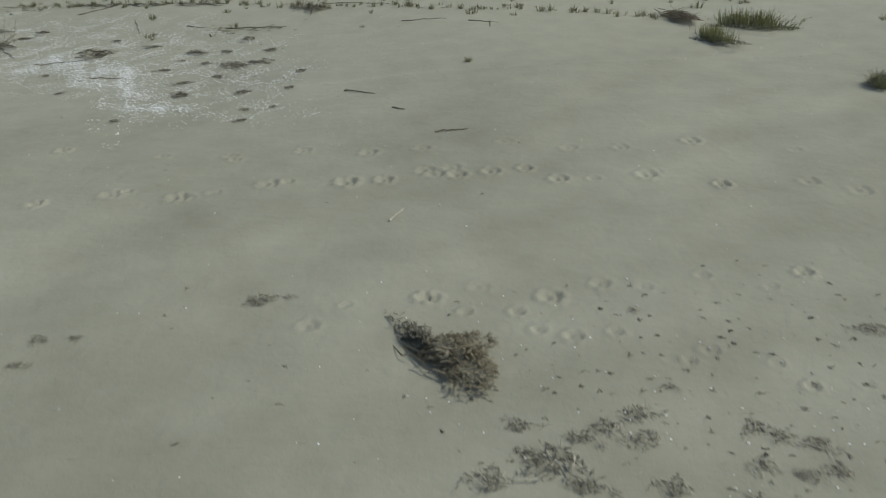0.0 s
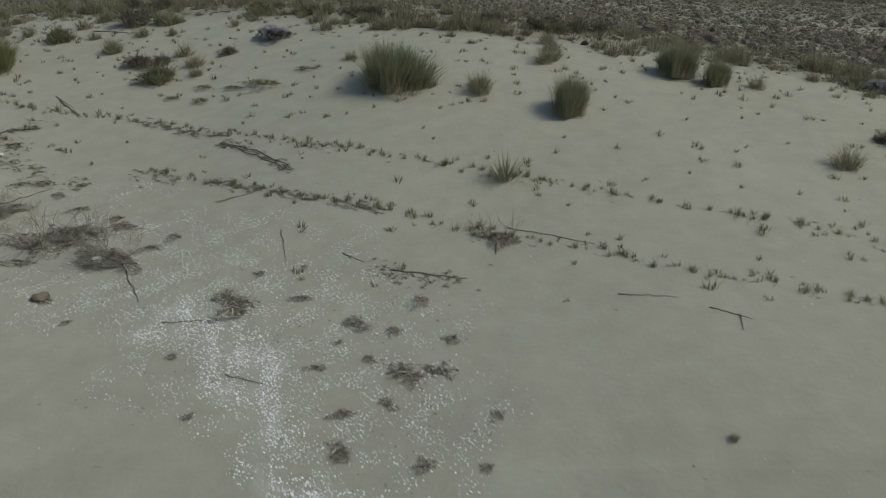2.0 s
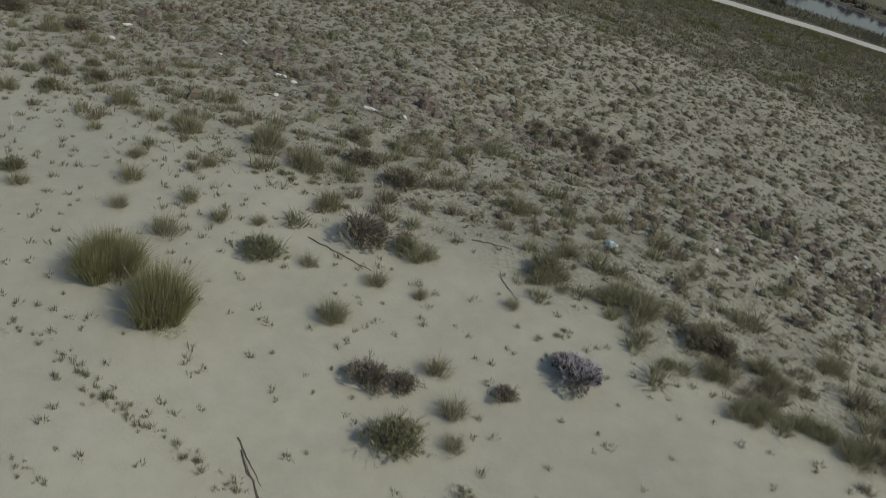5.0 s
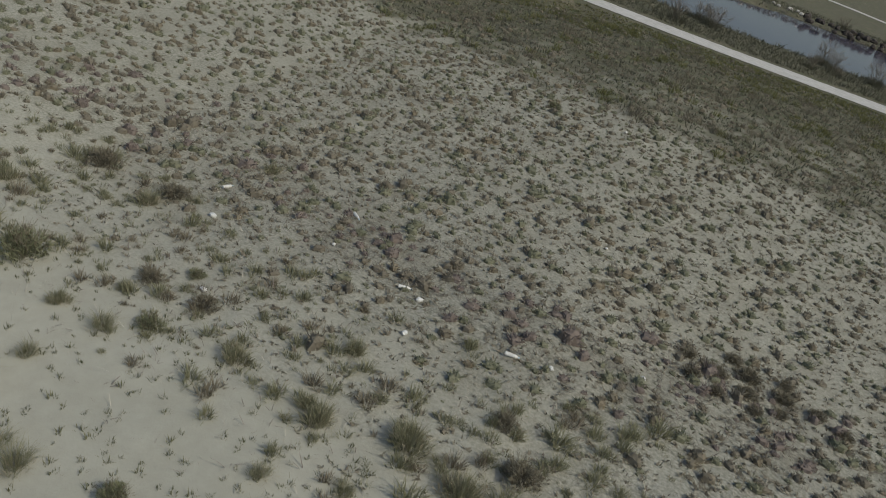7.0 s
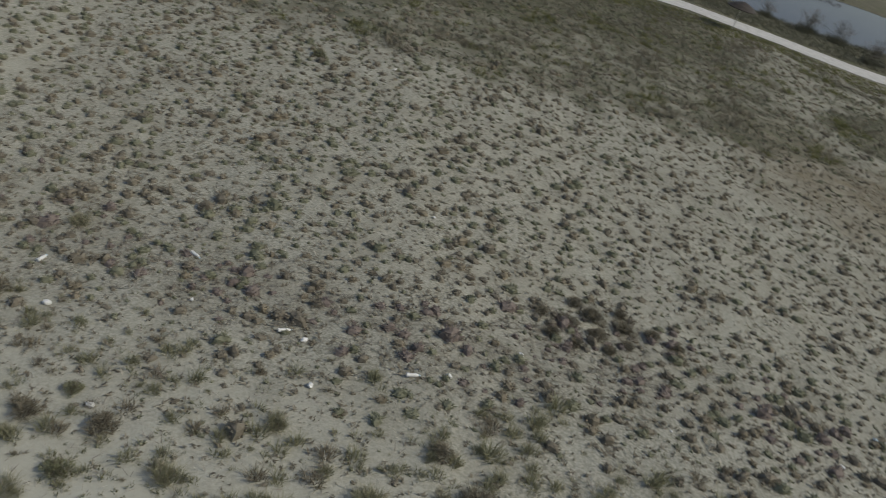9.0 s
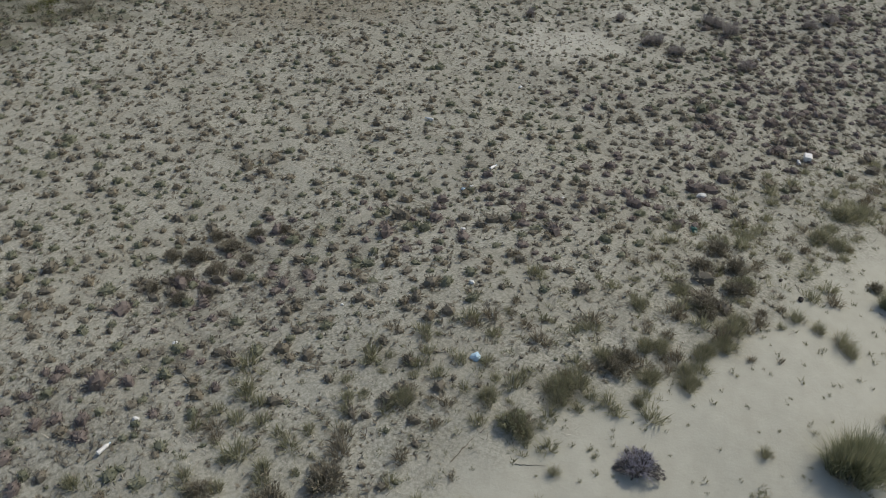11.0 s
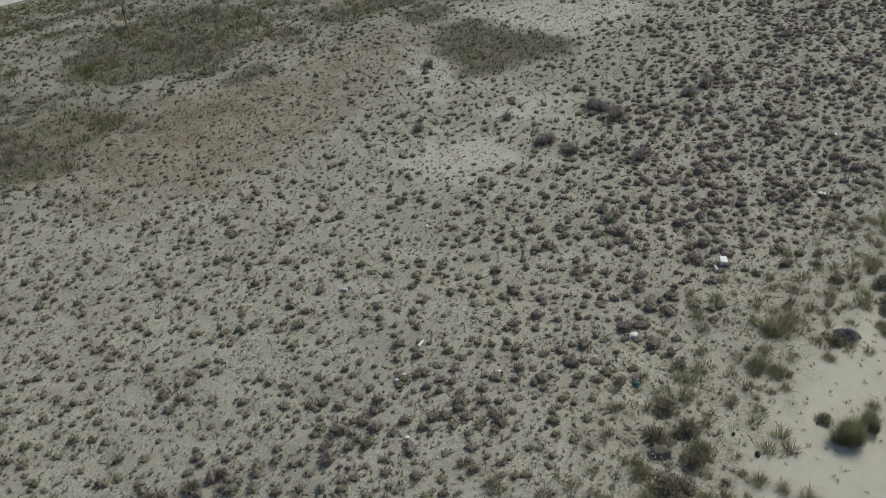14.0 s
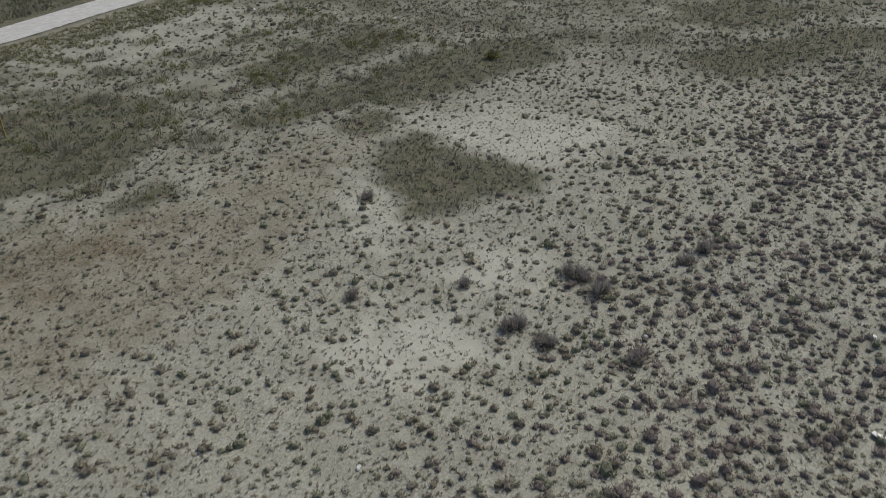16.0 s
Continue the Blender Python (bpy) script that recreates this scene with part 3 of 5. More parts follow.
def marram(seed, leaf=None, label="dense dark green marram tuft with straw-coloured dead base"):
    return plant("marram_tuft", label, "grass", "marram tufts",
                 ("foliage", blade_mesh("foliage", blades(seed, 3200, 0.60, 0.66, 0.36, 0.010, 0.45, 0.0, 0.75), leaf or M_BLADE), ""),
                 ("young_foliage", blade_mesh("young_foliage", blades(seed + 2, 700, 0.56, 0.76, 0.38, 0.009, 0.5, 0.0, 0.8), M_OLIVE), "longer pale green blades"),
                 ("dead_foliage", blade_mesh("dead_foliage", blades(seed + 1, 1000, 0.74, 0.24, 0.8, 0.008, 0.4, 0.0, 0.45), M_DRY), "dead straw-coloured blades"))


def wispy(seed):
    return plant("grass_tussock", "thin wispy green-brown grass tussock on sand", "grass", "small grass tussocks",
                 ("foliage", blade_mesh("foliage", blades(seed, 230, 0.20, 0.36, 0.85, 0.006, 0.6), M_OLIVE), ""),
                 ("dead_foliage", blade_mesh("dead_foliage", blades(seed + 1, 170, 0.25, 0.25, 1.15, 0.006, 0.4), M_DRY), "bleached dead blades"))


def olive(seed):
    return plant("dune_grass_clump", "olive-brown clump of dune grass at the field's edge", "grass", "dune grass clumps",
                 ("foliage", blade_mesh("foliage", blades(seed, 420, 0.27, 0.30, 0.8, 0.008, 0.55, 0.0, 0.5), M_OLIVE), ""),
                 ("dead_foliage", blade_mesh("dead_foliage", blades(seed + 1, 240, 0.29, 0.22, 1.0, 0.008, 0.4, 0.0, 0.4), M_DRY), "brown dead blades"))


def cushion(seed, n, radius, high, leaf, spread=0.5):
    """A low dome of small pointed leaves: triangles (n, 3, 3)."""
    g = np.random.default_rng(seed)
    r, a = radius * np.sqrt(g.uniform(0, 1, n)), g.uniform(0, 6.283, n)
    lobe = 1 + 0.3 * np.sin(3 * a + g.uniform(0, 6)) + 0.2 * np.sin(5 * a + g.uniform(0, 6))
    r = r * lobe
    top = high * np.sqrt(np.clip(1 - (r / (radius * 1.35)) ** 2, 0.05, 1)) * g.uniform(0.35, 1.0, n)
    p = np.stack([r * np.cos(a), r * np.sin(a), top], 1)
    az = a + g.normal(0, 0.8, n)
    tilt = np.clip(spread + 0.7 * r / radius + g.normal(0, 0.35, n), 0, 1.7)
    d = np.stack([np.sin(tilt) * np.cos(az), np.sin(tilt) * np.sin(az), np.cos(tilt)], 1) * (leaf * g.uniform(0.6, 1.5, n))[:, None]
    s = np.stack([-np.sin(az), np.cos(az), g.normal(0, 0.4, n)], 1) * (leaf * 0.24 * g.uniform(0.6, 1.4, n))[:, None]
    b = p - d * 0.5
    b[:, 2] = np.maximum(b[:, 2], -0.01)
    return np.stack([b - s, b + s, p + d * 0.6], 1)


def leaf_mesh(name, v, material):
    return mesh_from(name, v.reshape(-1, 3), np.arange(len(v) * 3).reshape(-1, 3), material)


def woody(seed, name, label, material, leaf):
    return plant(name, label, "shrub", name + "s",
                 ("branchwork", rod_mesh("branchwork", rods(seed, 26, 0.3, 0.28, 0.8, 0.011, 3), material), ""),
                 ("foliage", leaf_mesh("foliage", cushion(seed + 1, 430, 0.27, 0.23, 0.055, 0.4), leaf), ""),
                 ("outer_foliage", blade_mesh("outer_foliage", blades(seed + 2, 300, 0.31, 0.30, 0.75, 0.009, 0.4, 0.0, 0.6), leaf), ""))


def silver(seed):
    return plant("silver_shrub", "rounded silvery lilac shrub with stubby dry stems", "shrub", "silver shrubs",
                 ("stem_mass", rod_mesh("stem_mass", rods(seed, 230, 0.46, 0.27, 0.85, 0.012, 2, 0.24), M_SILVER), ""),
                 ("inner_brush", leaf_mesh("inner_brush", cushion(seed + 1, 1300, 0.33, 0.22, 0.055, 0.4), M_INNER), "dark inner twigs"))


def mat_plant(seed):
    return plant("creeping_plant", "low creeping plant with small grey-green leaves on sand", "plant", "creeping plants",
                 ("foliage", leaf_mesh("foliage", cushion(seed, 230, 0.33, 0.08, 0.055, 0.6), M_LEAF), ""),
                 ("dead_foliage", leaf_mesh("dead_foliage", cushion(seed + 2, 120, 0.36, 0.05, 0.055, 0.7), M_BROWN), "brown dead leaves"))


def brush(seed):
    return plant("brushwood_heap", "heap of grey dead brushwood and weed on sand", "brushwood", "brushwood heaps",
                 ("brushwood", rod_mesh("brushwood", rods(seed, 20, 0.75, 0.34, 1.0, 0.009, 3, 0.3), M_STICK), ""),
                 ("dead_weed", blade_mesh("dead_weed", tangle(seed + 1, 1300, 0.60, 0.40, 0.07, 0.10, 0.007, 1.6), M_WEED), "matted dark dead weed"))


def rosette(seed):
    return plant("rosette_grass", "spiky dark green grass rosette on bare sand", "grass", "",
                 ("foliage", blade_mesh("foliage", blades(seed, 130, 0.12, 0.40, 0.95, 0.009, 0.3, 0.0, 0.5), M_BLADE), ""),
                 ("dead_foliage", blade_mesh("dead_foliage", blades(seed + 1, 60, 0.20, 0.38, 1.35, 0.007, 0.15, 0.0, 0.3), M_DRY), "dry blades spread over the sand"))


def sprout(seed):
    return plant("grass_sprout", "short green grass sprout in sand", "grass", "grass sprouts",
                 ("foliage", blade_mesh("foliage", blades(seed, 34, 0.06, 0.15, 0.42, 0.007, 0.5, 0.0, 0.5), M_OLIVE), ""))


build_ground()
put_plants([marram(100 + 7 * k) for k in range(3)], [(-3.25, 18.75, 0.66), (-0.15, 17.6, 0.34, 1.4), (1.95, 19.5, 0.37, 1.4), (2.62, 19.15, 0.25, 1.45)], 0.56, 1)
put_plants([marram(140 + 7 * k, M_PALE, "pale yellow-green marram tuft on open sand") for k in range(2)], [(-11.9, 20.75, 0.52), (-13.05, 21.25, 0.50), (-19.9, 23.8, 0.52)], 0.56, 31)
TUSSOCKS_WEST = [(-19.35, 24.87, 0.25), (-18.86, 26.06, 0.3), (-18.30, 23.06, 0.35), (-17.77, 22.95, 0.34), (-16.29, 22.31, 0.3), (-15.82, 22.72, 0.22), (-14.65, 24.32, 0.22), (-14.27, 23.58, 0.31), (-13.95, 22.76, 0.23), (-13.05, 23.38, 0.25), (-12.87, 22.39, 0.32), (-12.32, 23.06, 0.22), (-11.71, 23.23, 0.17), (-10.54, 22.62, 0.19), (-9.71, 21.67, 0.3), (-9.67, 21.65, 0.26), (-9.41, 22.63, 0.24), (-9.01, 23.50, 0.31), (-8.69, 22.60, 0.16)]
TUSSOCKS_EAST = [(-7.98, 21.26, 0.24), (-7.55, 20.65, 0.26), (-7.37, 20.16, 0.21), (-7.36, 22.92, 0.16), (-4.25, 20.19, 0.19), (-1.70, 18.57, 0.25), (-1.67, 18.37, 0.33), (-0.49, 19.83, 0.25), (-0.35, 21.12, 0.27), (-0.32, 20.61, 0.24), (-0.31, 20.06, 0.32), (0.79, 10.15, 0.07), (3.36, 19.12, 0.23), (3.86, 15.93, 0.31), (4.80, 20.26, 0.21), (5.52, 16.57, 0.23), (5.77, 16.03, 0.13), (10.13, 19.64, 0.35)]
TUSSOCK_KINDS = [wispy(200 + 7 * k) for k in range(4)]
put_plants(TUSSOCK_KINDS, TUSSOCKS_WEST + TUSSOCKS_EAST, 0.27, 2)
CLUMPS_WEST = [(-24.13, 29.32, 0.38), (-21.33, 30.65, 0.37), (-19.95, 26.25, 0.27), (-20.21, 34.44, 0.35), (-19.33, 27.26, 0.2), (-16.44, 26.47, 0.36), (-14.79, 26.00, 0.27), (-14.78, 27.89, 0.29), (-14.47, 25.77, 0.36), (-13.42, 24.64, 0.22), (-13.11, 26.19, 0.34), (-12.94, 26.02, 0.45), (-11.83, 25.47, 0.41), (-10.96, 24.35, 0.33), (-9.19, 14.83, 0.4), (-7.91, 26.07, 0.32), (-7.05, 23.77, 0.27)]
CLUMPS_EAST = [(-6.84, 24.83, 0.28), (-5.98, 23.73, 0.33), (-5.81, 23.89, 0.37), (-4.99, 22.53, 0.16), (-4.44, 23.60, 0.33), (-4.35, 22.69, 0.28), (-4.19, 22.64, 0.22), (-3.93, 22.01, 0.28), (-3.74, 21.95, 0.18), (-3.60, 23.14, 0.28), (-3.05, 22.16, 0.26), (-2.78, 22.11, 0.26), (-2.44, 21.90, 0.32), (-1.88, 22.04, 0.36), (-1.5, 22.0, 0.34), (-2.3, 22.0, 0.26), (-3.4, 22.9, 0.30), (-3.6, 22.2, 0.28), (-5.4, 23.7, 0.36), (-2.5, 23.9, 0.30), (-1.3, 23.5, 0.28), (3.6, 21.4, 0.34), (5.9, 21.5, 0.36), (7.0, 19.2, 0.24), (9.1, 18.6, 0.32), (3.71, 21.89, 0.40), (5.46, 21.76, 0.5), (6.68, 19.04, 0.26)]
put_plants([olive(300 + 7 * k) for k in range(4)], CLUMPS_WEST + CLUMPS_EAST, 0.30, 3)
put_plants([woody(400 + 7 * k, "dark_shrub", "dark brown twiggy low shrub", M_BROWN, M_TWIG) for k in range(2)], [(-10.15, 25.90, 0.45), (-11.11, 26.35, 0.39), (2.3, 20.1, 0.24), (0.4, 22.9, 0.36), (-0.5, 22.5, 0.32), (-4.2, 23.3, 0.30), (-0.12, 23.44, 0.34), (-1.52, 22.77, 0.42), (8.96, 18.08, 0.44), (9.10, 19.30, 0.36), (-4.58, 23.31, 0.35), (-17.78, 27.58, 0.31), (-23.37, 31.63, 0.51), (-21.08, 31.34, 0.43), (-11.71, 27.49, 0.28), (7.74, 19.10, 0.29), (0.97, 23.57, 0.38), (-19.15, 27.80, 0.31)], 0.34, 4)
put_plants([woody(430 + 7 * k, "grey_green_shrub", "grey-green leafy low shrub", M_BROWN, M_LEAF) for k in range(2)], [(-8.09, 19.97, 0.42), (-9.33, 23.67, 0.29), (-0.07, 22.46, 0.32), (5.63, 20.24, 0.3), (-7.05, 24.05, 0.36), (-18.20, 26.50, 0.3), (-21.56, 27.10, 0.6), (-16.23, 23.09, 0.26), (8.23, 19.04, 0.4), (-15.46, 49.16, 0.34), (-18.54, 28.45, 0.22)], 0.34, 5)
put_plants([woody(445 + 7 * k, "spreading_shrub", "soft grey-brown shrub in a low thicket", M_BROWN, M_TWIG) for k in range(3)], [(-8.5, 32.5, 0.28), (-7.9, 33.2, 0.36), (-7.2, 32.8, 0.30), (-7.1, 33.7, 0.38), (-6.3, 33.4, 0.34), (-7.9, 32.2, 0.24), (-5.5, 33.3, 0.26), (-6.4, 32.6, 0.24), (-7.5, 34.2, 0.28), (-4.9, 32.9, 0.22), (-8.6, 33.4, 0.24), (-6.2, 34.1, 0.26), (-7.0, 32.2, 0.22)], 0.34, 33)
put_plants([woody(460 + 7 * k, "brown_green_shrub", "dark brown-green spiky low shrub on sand", M_INNER, M_DARK) for k in range(2)], [(-8.78, 20.79, 0.37), (-8.32, 20.87, 0.25), (-6.99, 21.15, 0.21), (-10.01, 23.63, 0.53)], 0.34, 6)


def dry_stems(seed):
    return plant("dry_stem_clump", "clump of upright lilac-grey dry stems", "shrub", "dry stem clumps",
                 ("stem_mass", blade_mesh("stem_mass", blades(seed, 260, 0.22, 0.34, 0.4, 0.010, 0.3, 0.0, 0.6), M_LILAC), ""),
                 ("foliage", leaf_mesh("foliage", cushion(seed + 1, 200, 0.24, 0.12, 0.055, 0.5), M_TWIG), "brown leafy base"))


put_plants([dry_stems(480 + 7 * k) for k in range(3)], [(14.65, 32.59, 0.37), (16.45, 34.88, 0.32), (14.15, 38.13, 0.32), (14.59, 28.38, 0.36), (18.49, 31.14, 0.37), (22.06, 27.62, 0.45), (20.76, 41.28, 0.39), (14.35, 31.06, 0.37), (18.60, 31.76, 0.38), (17.88, 30.38, 0.49), (21.00, 28.08, 0.44), (18.57, 31.35, 0.4), (14.90, 32.33, 0.46), (14.33, 31.22, 0.36)], 0.26, 10)
put_plants([rosette(495)], [(-1.24, 15.40, 0.40)], 0.36, 35)
put_plants([silver(500)], [(-6.17, 21.86, 0.44), (5.96, 19.98, 0.34)], 0.40, 7)
put_plants([mat_plant(520 + 7 * k) for k in range(3)], [(-5.80, 19.41, 0.40), (-6.41, 19.42, 0.21), (-7.02, 19.58, 0.21), (-5.06, 19.94, 0.22), (-6.88, 18.94, 0.19), (-7.53, 19.20, 0.16)], 0.36, 8)
put_plants([brush(540 + 7 * k) for k in range(3)], [(-7.58, 14.19, 0.46), (-6.42, 13.77, 0.46), (-8.68, 14.40, 0.36), (-8.56, 15.05, 0.34), (-7.10, 14.39, 0.38), (-1.37, 13.93, 0.28)], 0.36, 9)

# ---------------------------------------------------------------- the field: more plants than one could count


def scatter(step, x0, x1, y0, y1, seed):
    """Jittered points over a stretch of the plan."""
    g = np.random.default_rng(seed)
    X, Y = np.meshgrid(np.arange(x0, x1, step), np.arange(y0, y1, step))
    X, Y = X.ravel() + g.uniform(-0.48, 0.48, X.size) * step, Y.ravel() + g.uniform(-0.48, 0.48, Y.size) * step
    return X, Y, g


def field(name, label, variants, x, y, s, g, material):
    """Many clumps in one mesh: each a turned, sized copy of one of the variants."""
    parts = []
    z = height(x, y)
    k = variants[0].shape[1]
    pick = g.integers(0, len(variants), len(x))
    for j, v in enumerate(variants):
        i = np.nonzero(pick == j)[0]
        a = g.uniform(0, 6.283, len(i))
        c, q = np.cos(a), np.sin(a)
        flat = v.reshape(-1, 3)
        sx = s[i][:, None]
        px = (flat[None, :, 0] * c[:, None] - flat[None, :, 1] * q[:, None]) * sx + x[i][:, None]
        py = (flat[None, :, 0] * q[:, None] + flat[None, :, 1] * c[:, None]) * sx + y[i][:, None]
        pz = flat[None, :, 2] * sx * g.uniform(0.62, 1.0, len(i))[:, None] + z[i][:, None]
        parts.append(np.stack([px, py, pz], 2).reshape(-1, k, 3))
    v = np.concatenate(parts)
    faces = np.array([[0, 1, 2]]) if k == 3 else BLADE_FACES
    faces = (faces[None] + (np.arange(len(v)) * k)[:, None, None]).reshape(-1, 3)
    ob = new(name, mesh_from(name, v.reshape(-1, 3), faces, material))
    return tagged(ob, label, "vegetation", kind="stuff")


def mound(seed, radius, high, sides, rings, n, leaf):
    """A small cushion shrub: a lumpy dome of twigs with short leaves standing out of it, as triangles."""
    g = np.random.default_rng(seed)
    v, f = [], []
    lobe = g.uniform(0, 6.283)
    for j in range(rings):
        u = j / rings
        for k in range(sides):
            a = (k + 0.5 * (j % 2) + g.uniform(-0.3, 0.3)) * 6.283 / sides
            q = radius * math.cos(u * 1.45) * (1 + 0.22 * math.sin(2 * a + lobe)) * g.uniform(0.8, 1.2)
            v.append((q * math.cos(a), q * math.sin(a), high * math.sin(u * 1.5) * g.uniform(0.8, 1.2) - 0.02 * (j == 0)))
    v.append((g.normal(0, radius * 0.15), g.normal(0, radius * 0.15), high * 1.02))
    for j in range(rings):
        for k in range(sides):
            a, c = j * sides + k, j * sides + (k + 1) % sides
            if j < rings - 1:
                f += [(a, c, a + sides), (c, c + sides, a + sides)]
            else:
                f.append((a, c, len(v) - 1))
    dome = np.array(v)[np.array(f)]
    o = g.normal(0, 1, (n, 3))
    o[:, 2] = np.abs(o[:, 2]) * 0.9 + 0.05
    o /= np.linalg.norm(o, axis=1)[:, None]
    p = o * np.array([radius * 0.92, radius * 0.92, high * 0.92])
    d = (o + g.normal(0, 0.35, (n, 3)) + np.array([0, 0, 0.25])) * (leaf * g.uniform(0.5, 1.4, n))[:, None]
    s = np.cross(d, g.normal(0, 1, (n, 3)))
    s = s / np.linalg.norm(s, axis=1)[:, None] * leaf * 0.26
    return np.concatenate([dome, np.stack([p - s, p + s, p + d], 1)])


LOW = [mound(600 + k, 0.094, 0.078 + 0.02 * (k % 3), 7, 2, 37, 0.044) for k in range(12)]
OPEN = [cushion(620 + k, 28, 0.095, 0.08, 0.06, 0.3) for k in range(10)]
TINY = [mound(600 + k, 0.085, 0.075, 6, 2, 14, 0.075) for k in range(8)]
TALL = [blades(640 + k, 90, 0.18, 0.25, 0.75, 0.014, 0.55, 0.0, 0.5) for k in range(10)]
X, Y, g = scatter(0.41, -38, 64, 13, 84, 11)
M = masks(X, Y)
GAP, RGAP = edge_gap(X, Y), road_gap(X, Y)
band = np.clip(sum(blob(X, Y, p, 2.2, 50 + k) for k, p in enumerate(DARK)), 0, 1)
clumpy = wave(X, Y, 3.2, 101) + 0.5 * wave(X, Y, 1.1, 102)
loose = np.clip((-8 - X) / 3, 0, 1)
past = np.clip((Y - 30) / 4, 0, 1) * np.clip((X + 8) / 5, 0, 1)
dens = np.clip(0.70 - 0.22 * loose * np.clip((34 - Y) / 4, 0, 1) + 0.08 * np.clip((Y - 34) / 4, 0, 1) * np.clip((-6 - X) / 4, 0, 1) - 0.08 * past + 0.18 * clumpy + 0.32 * band, 0.2, 1.0) * np.clip((GAP + 1.3 + 0.9 * loose) / 1.8, 0, 1) ** 1.5 * (1 - 0.8 * M["pale"]) * (1 - 0.55 * M["red"]) * (1 - 0.6 * M["turf"])
keep = (RGAP < -3.2) & (GAP > -1.3 - 0.9 * loose) & (g.uniform(0, 1, len(X)) < dens)
x, y, gap, dark_band = X[keep], Y[keep], GAP[keep], band[keep]
kind = g.uniform(0, 1, len(x)) + 0.30 * wave(x, y, 6, 103) - 0.22 * dark_band
edge_zone = gap + 1.3 * wave(x, y, 2.5, 104) < 4.2 - 1.6 * dark_band
big = np.clip(g.normal(1.0, 0.34, len(x)), 0.4, 2.0) * (1 + 0.22 * wave(x, y, 4, 105)) * (1.13 - 0.14 * past[keep] + 0.04 * dark_band) * (1 - 0.35 * M["red"][keep])
grassy = edge_zone & (kind > 0.12) | (gap < 0.9)
dark = ~grassy & (kind < 0.36 - 0.24 * dark_band)
purple = ~grassy & ~dark & (kind < 0.36 + 0.34 * dark_band - 0.17 * np.clip((1 - x) / 5, 0, 1) * np.clip((Y[keep] - 20) / 4, 0, 1))
brown = ~grassy & ~dark & ~purple & (kind < 0.66 - 0.12 * np.clip((-2 - x) / 5, 0, 1))
herb = ~grassy & ~dark & ~brown & ~purple
green = grassy & (kind > 0.34)
straw = grassy & ~green
field("dune_grass", "olive dune grass clumps along the field's edge", TALL, x[green], y[green], big[green] * 0.85, g, M_OLIVE)
field("dry_dune_grass", "brown dry grass clumps along the field's edge", TALL, x[straw], y[straw], big[straw] * 0.8, g, M_BROWN)
field("dwarf_shrubs", "low dark cushion shrubs over the dune field", LOW, x[dark], y[dark], big[dark] * 1.05, g, M_DARK)
field("purple_shrubs", "purple-brown cushion shrubs over the dune field", LOW, x[purple], y[purple], big[purple] * 1.1, g, M_PURPLE)
field("brown_herbs", "dry brown cushion herbs over the dune field", LOW, x[brown], y[brown], big[brown], g, M_BROWN)
field("grey_herbs", "low grey-green herbs over the dune field", LOW, x[herb], y[herb], big[herb] * 0.95, g, M_GREY)
X, Y, g = scatter(0.30, -30, 30, 11, 34, 25)
gap = edge_gap(X, Y)
gap = gap + 0.6 * np.clip((-8 - X) / 3, 0, 1)
keep = (gap > -0.5) & (gap < 6.5) & (g.uniform(0, 1, len(X)) < 0.7 * np.clip((gap + 0.5) / 1.5, 0, 1) * np.clip((6 - gap) / 3, 0, 1) * np.clip(0.55 + 0.8 * wave(X, Y, 1.8, 109), 0.1, 1))
field("edge_grass", "fine short olive grass along the field's edge", [blades(650 + k, 24, 0.13, 0.16, 0.8, 0.012, 0.5, 0.0, 0.4) for k in range(6)], X[keep], Y[keep], g.uniform(0.6, 1.3, keep.sum()), g, M_OLIVE)
# smaller clumps between them
X, Y, g = scatter(0.38, -34, 58, 13, 76, 15)
M = masks(X, Y)
band = np.clip(sum(blob(X, Y, p, 2.2, 50 + k) for k, p in enumerate(DARK)), 0, 1)
keep = (edge_gap(X, Y) > 0.5) & (road_gap(X, Y) < -3.5) & (g.uniform(0, 1, len(X)) < (0.50 + 0.25 * band) * np.clip((edge_gap(X, Y) + 0.6) / 1.8, 0, 1) * (1 - 0.6 * M["pale"]) * (1 - 0.5 * M["turf"]))
x, y = X[keep], Y[keep]
pick = g.uniform(0, 1, len(x)) + 0.3 * wave(x, y, 5, 106)
small = g.uniform(0.3, 0.75, len(x))
for lo, hi, stuff_name, stuff_label, kinds, material in ((-9, 0.35, "small_dark_shrubs", "small dark shrubs", TINY, M_DARK), (0.35, 0.7, "small_brown_herbs", "small dry brown herbs", OPEN, M_BROWN), (0.7, 9, "small_grey_herbs", "small grey-green herbs", TINY, M_GREY)):
    s = (pick >= lo) & (pick < hi)
    field(stuff_name, stuff_label + " scattered over the dune field", kinds, x[s], y[s], small[s], g, material)
# seedlings and stubs between the clumps
X, Y, g = scatter(0.20, -24, 50, 14, 54, 14)
keep = (edge_gap(X, Y) > -0.4) & (g.uniform(0, 1, len(X)) < 0.75 * np.clip(edge_gap(X, Y) / 2, 0.15, 1)) & (road_gap(X, Y) < -8)
field("small_herbs", "tiny dry herbs and stubs between the shrubs", [cushion(680 + k, 4, 0.06, 0.035, 0.08) for k in range(8)], X[keep], Y[keep], g.uniform(0.5, 1.5, keep.sum()), g, M_DARK)
X, Y, g = scatter(0.17, -4, 46, 38, 80, 26)
keep = (0.75 * masks(X, Y)["red"] * np.clip(0.5 + 0.6 * wave(X, Y, 1.6, 112), 0.1, 1) > g.uniform(0.05, 1.0, len(X))) & (road_gap(X, Y) < -2)
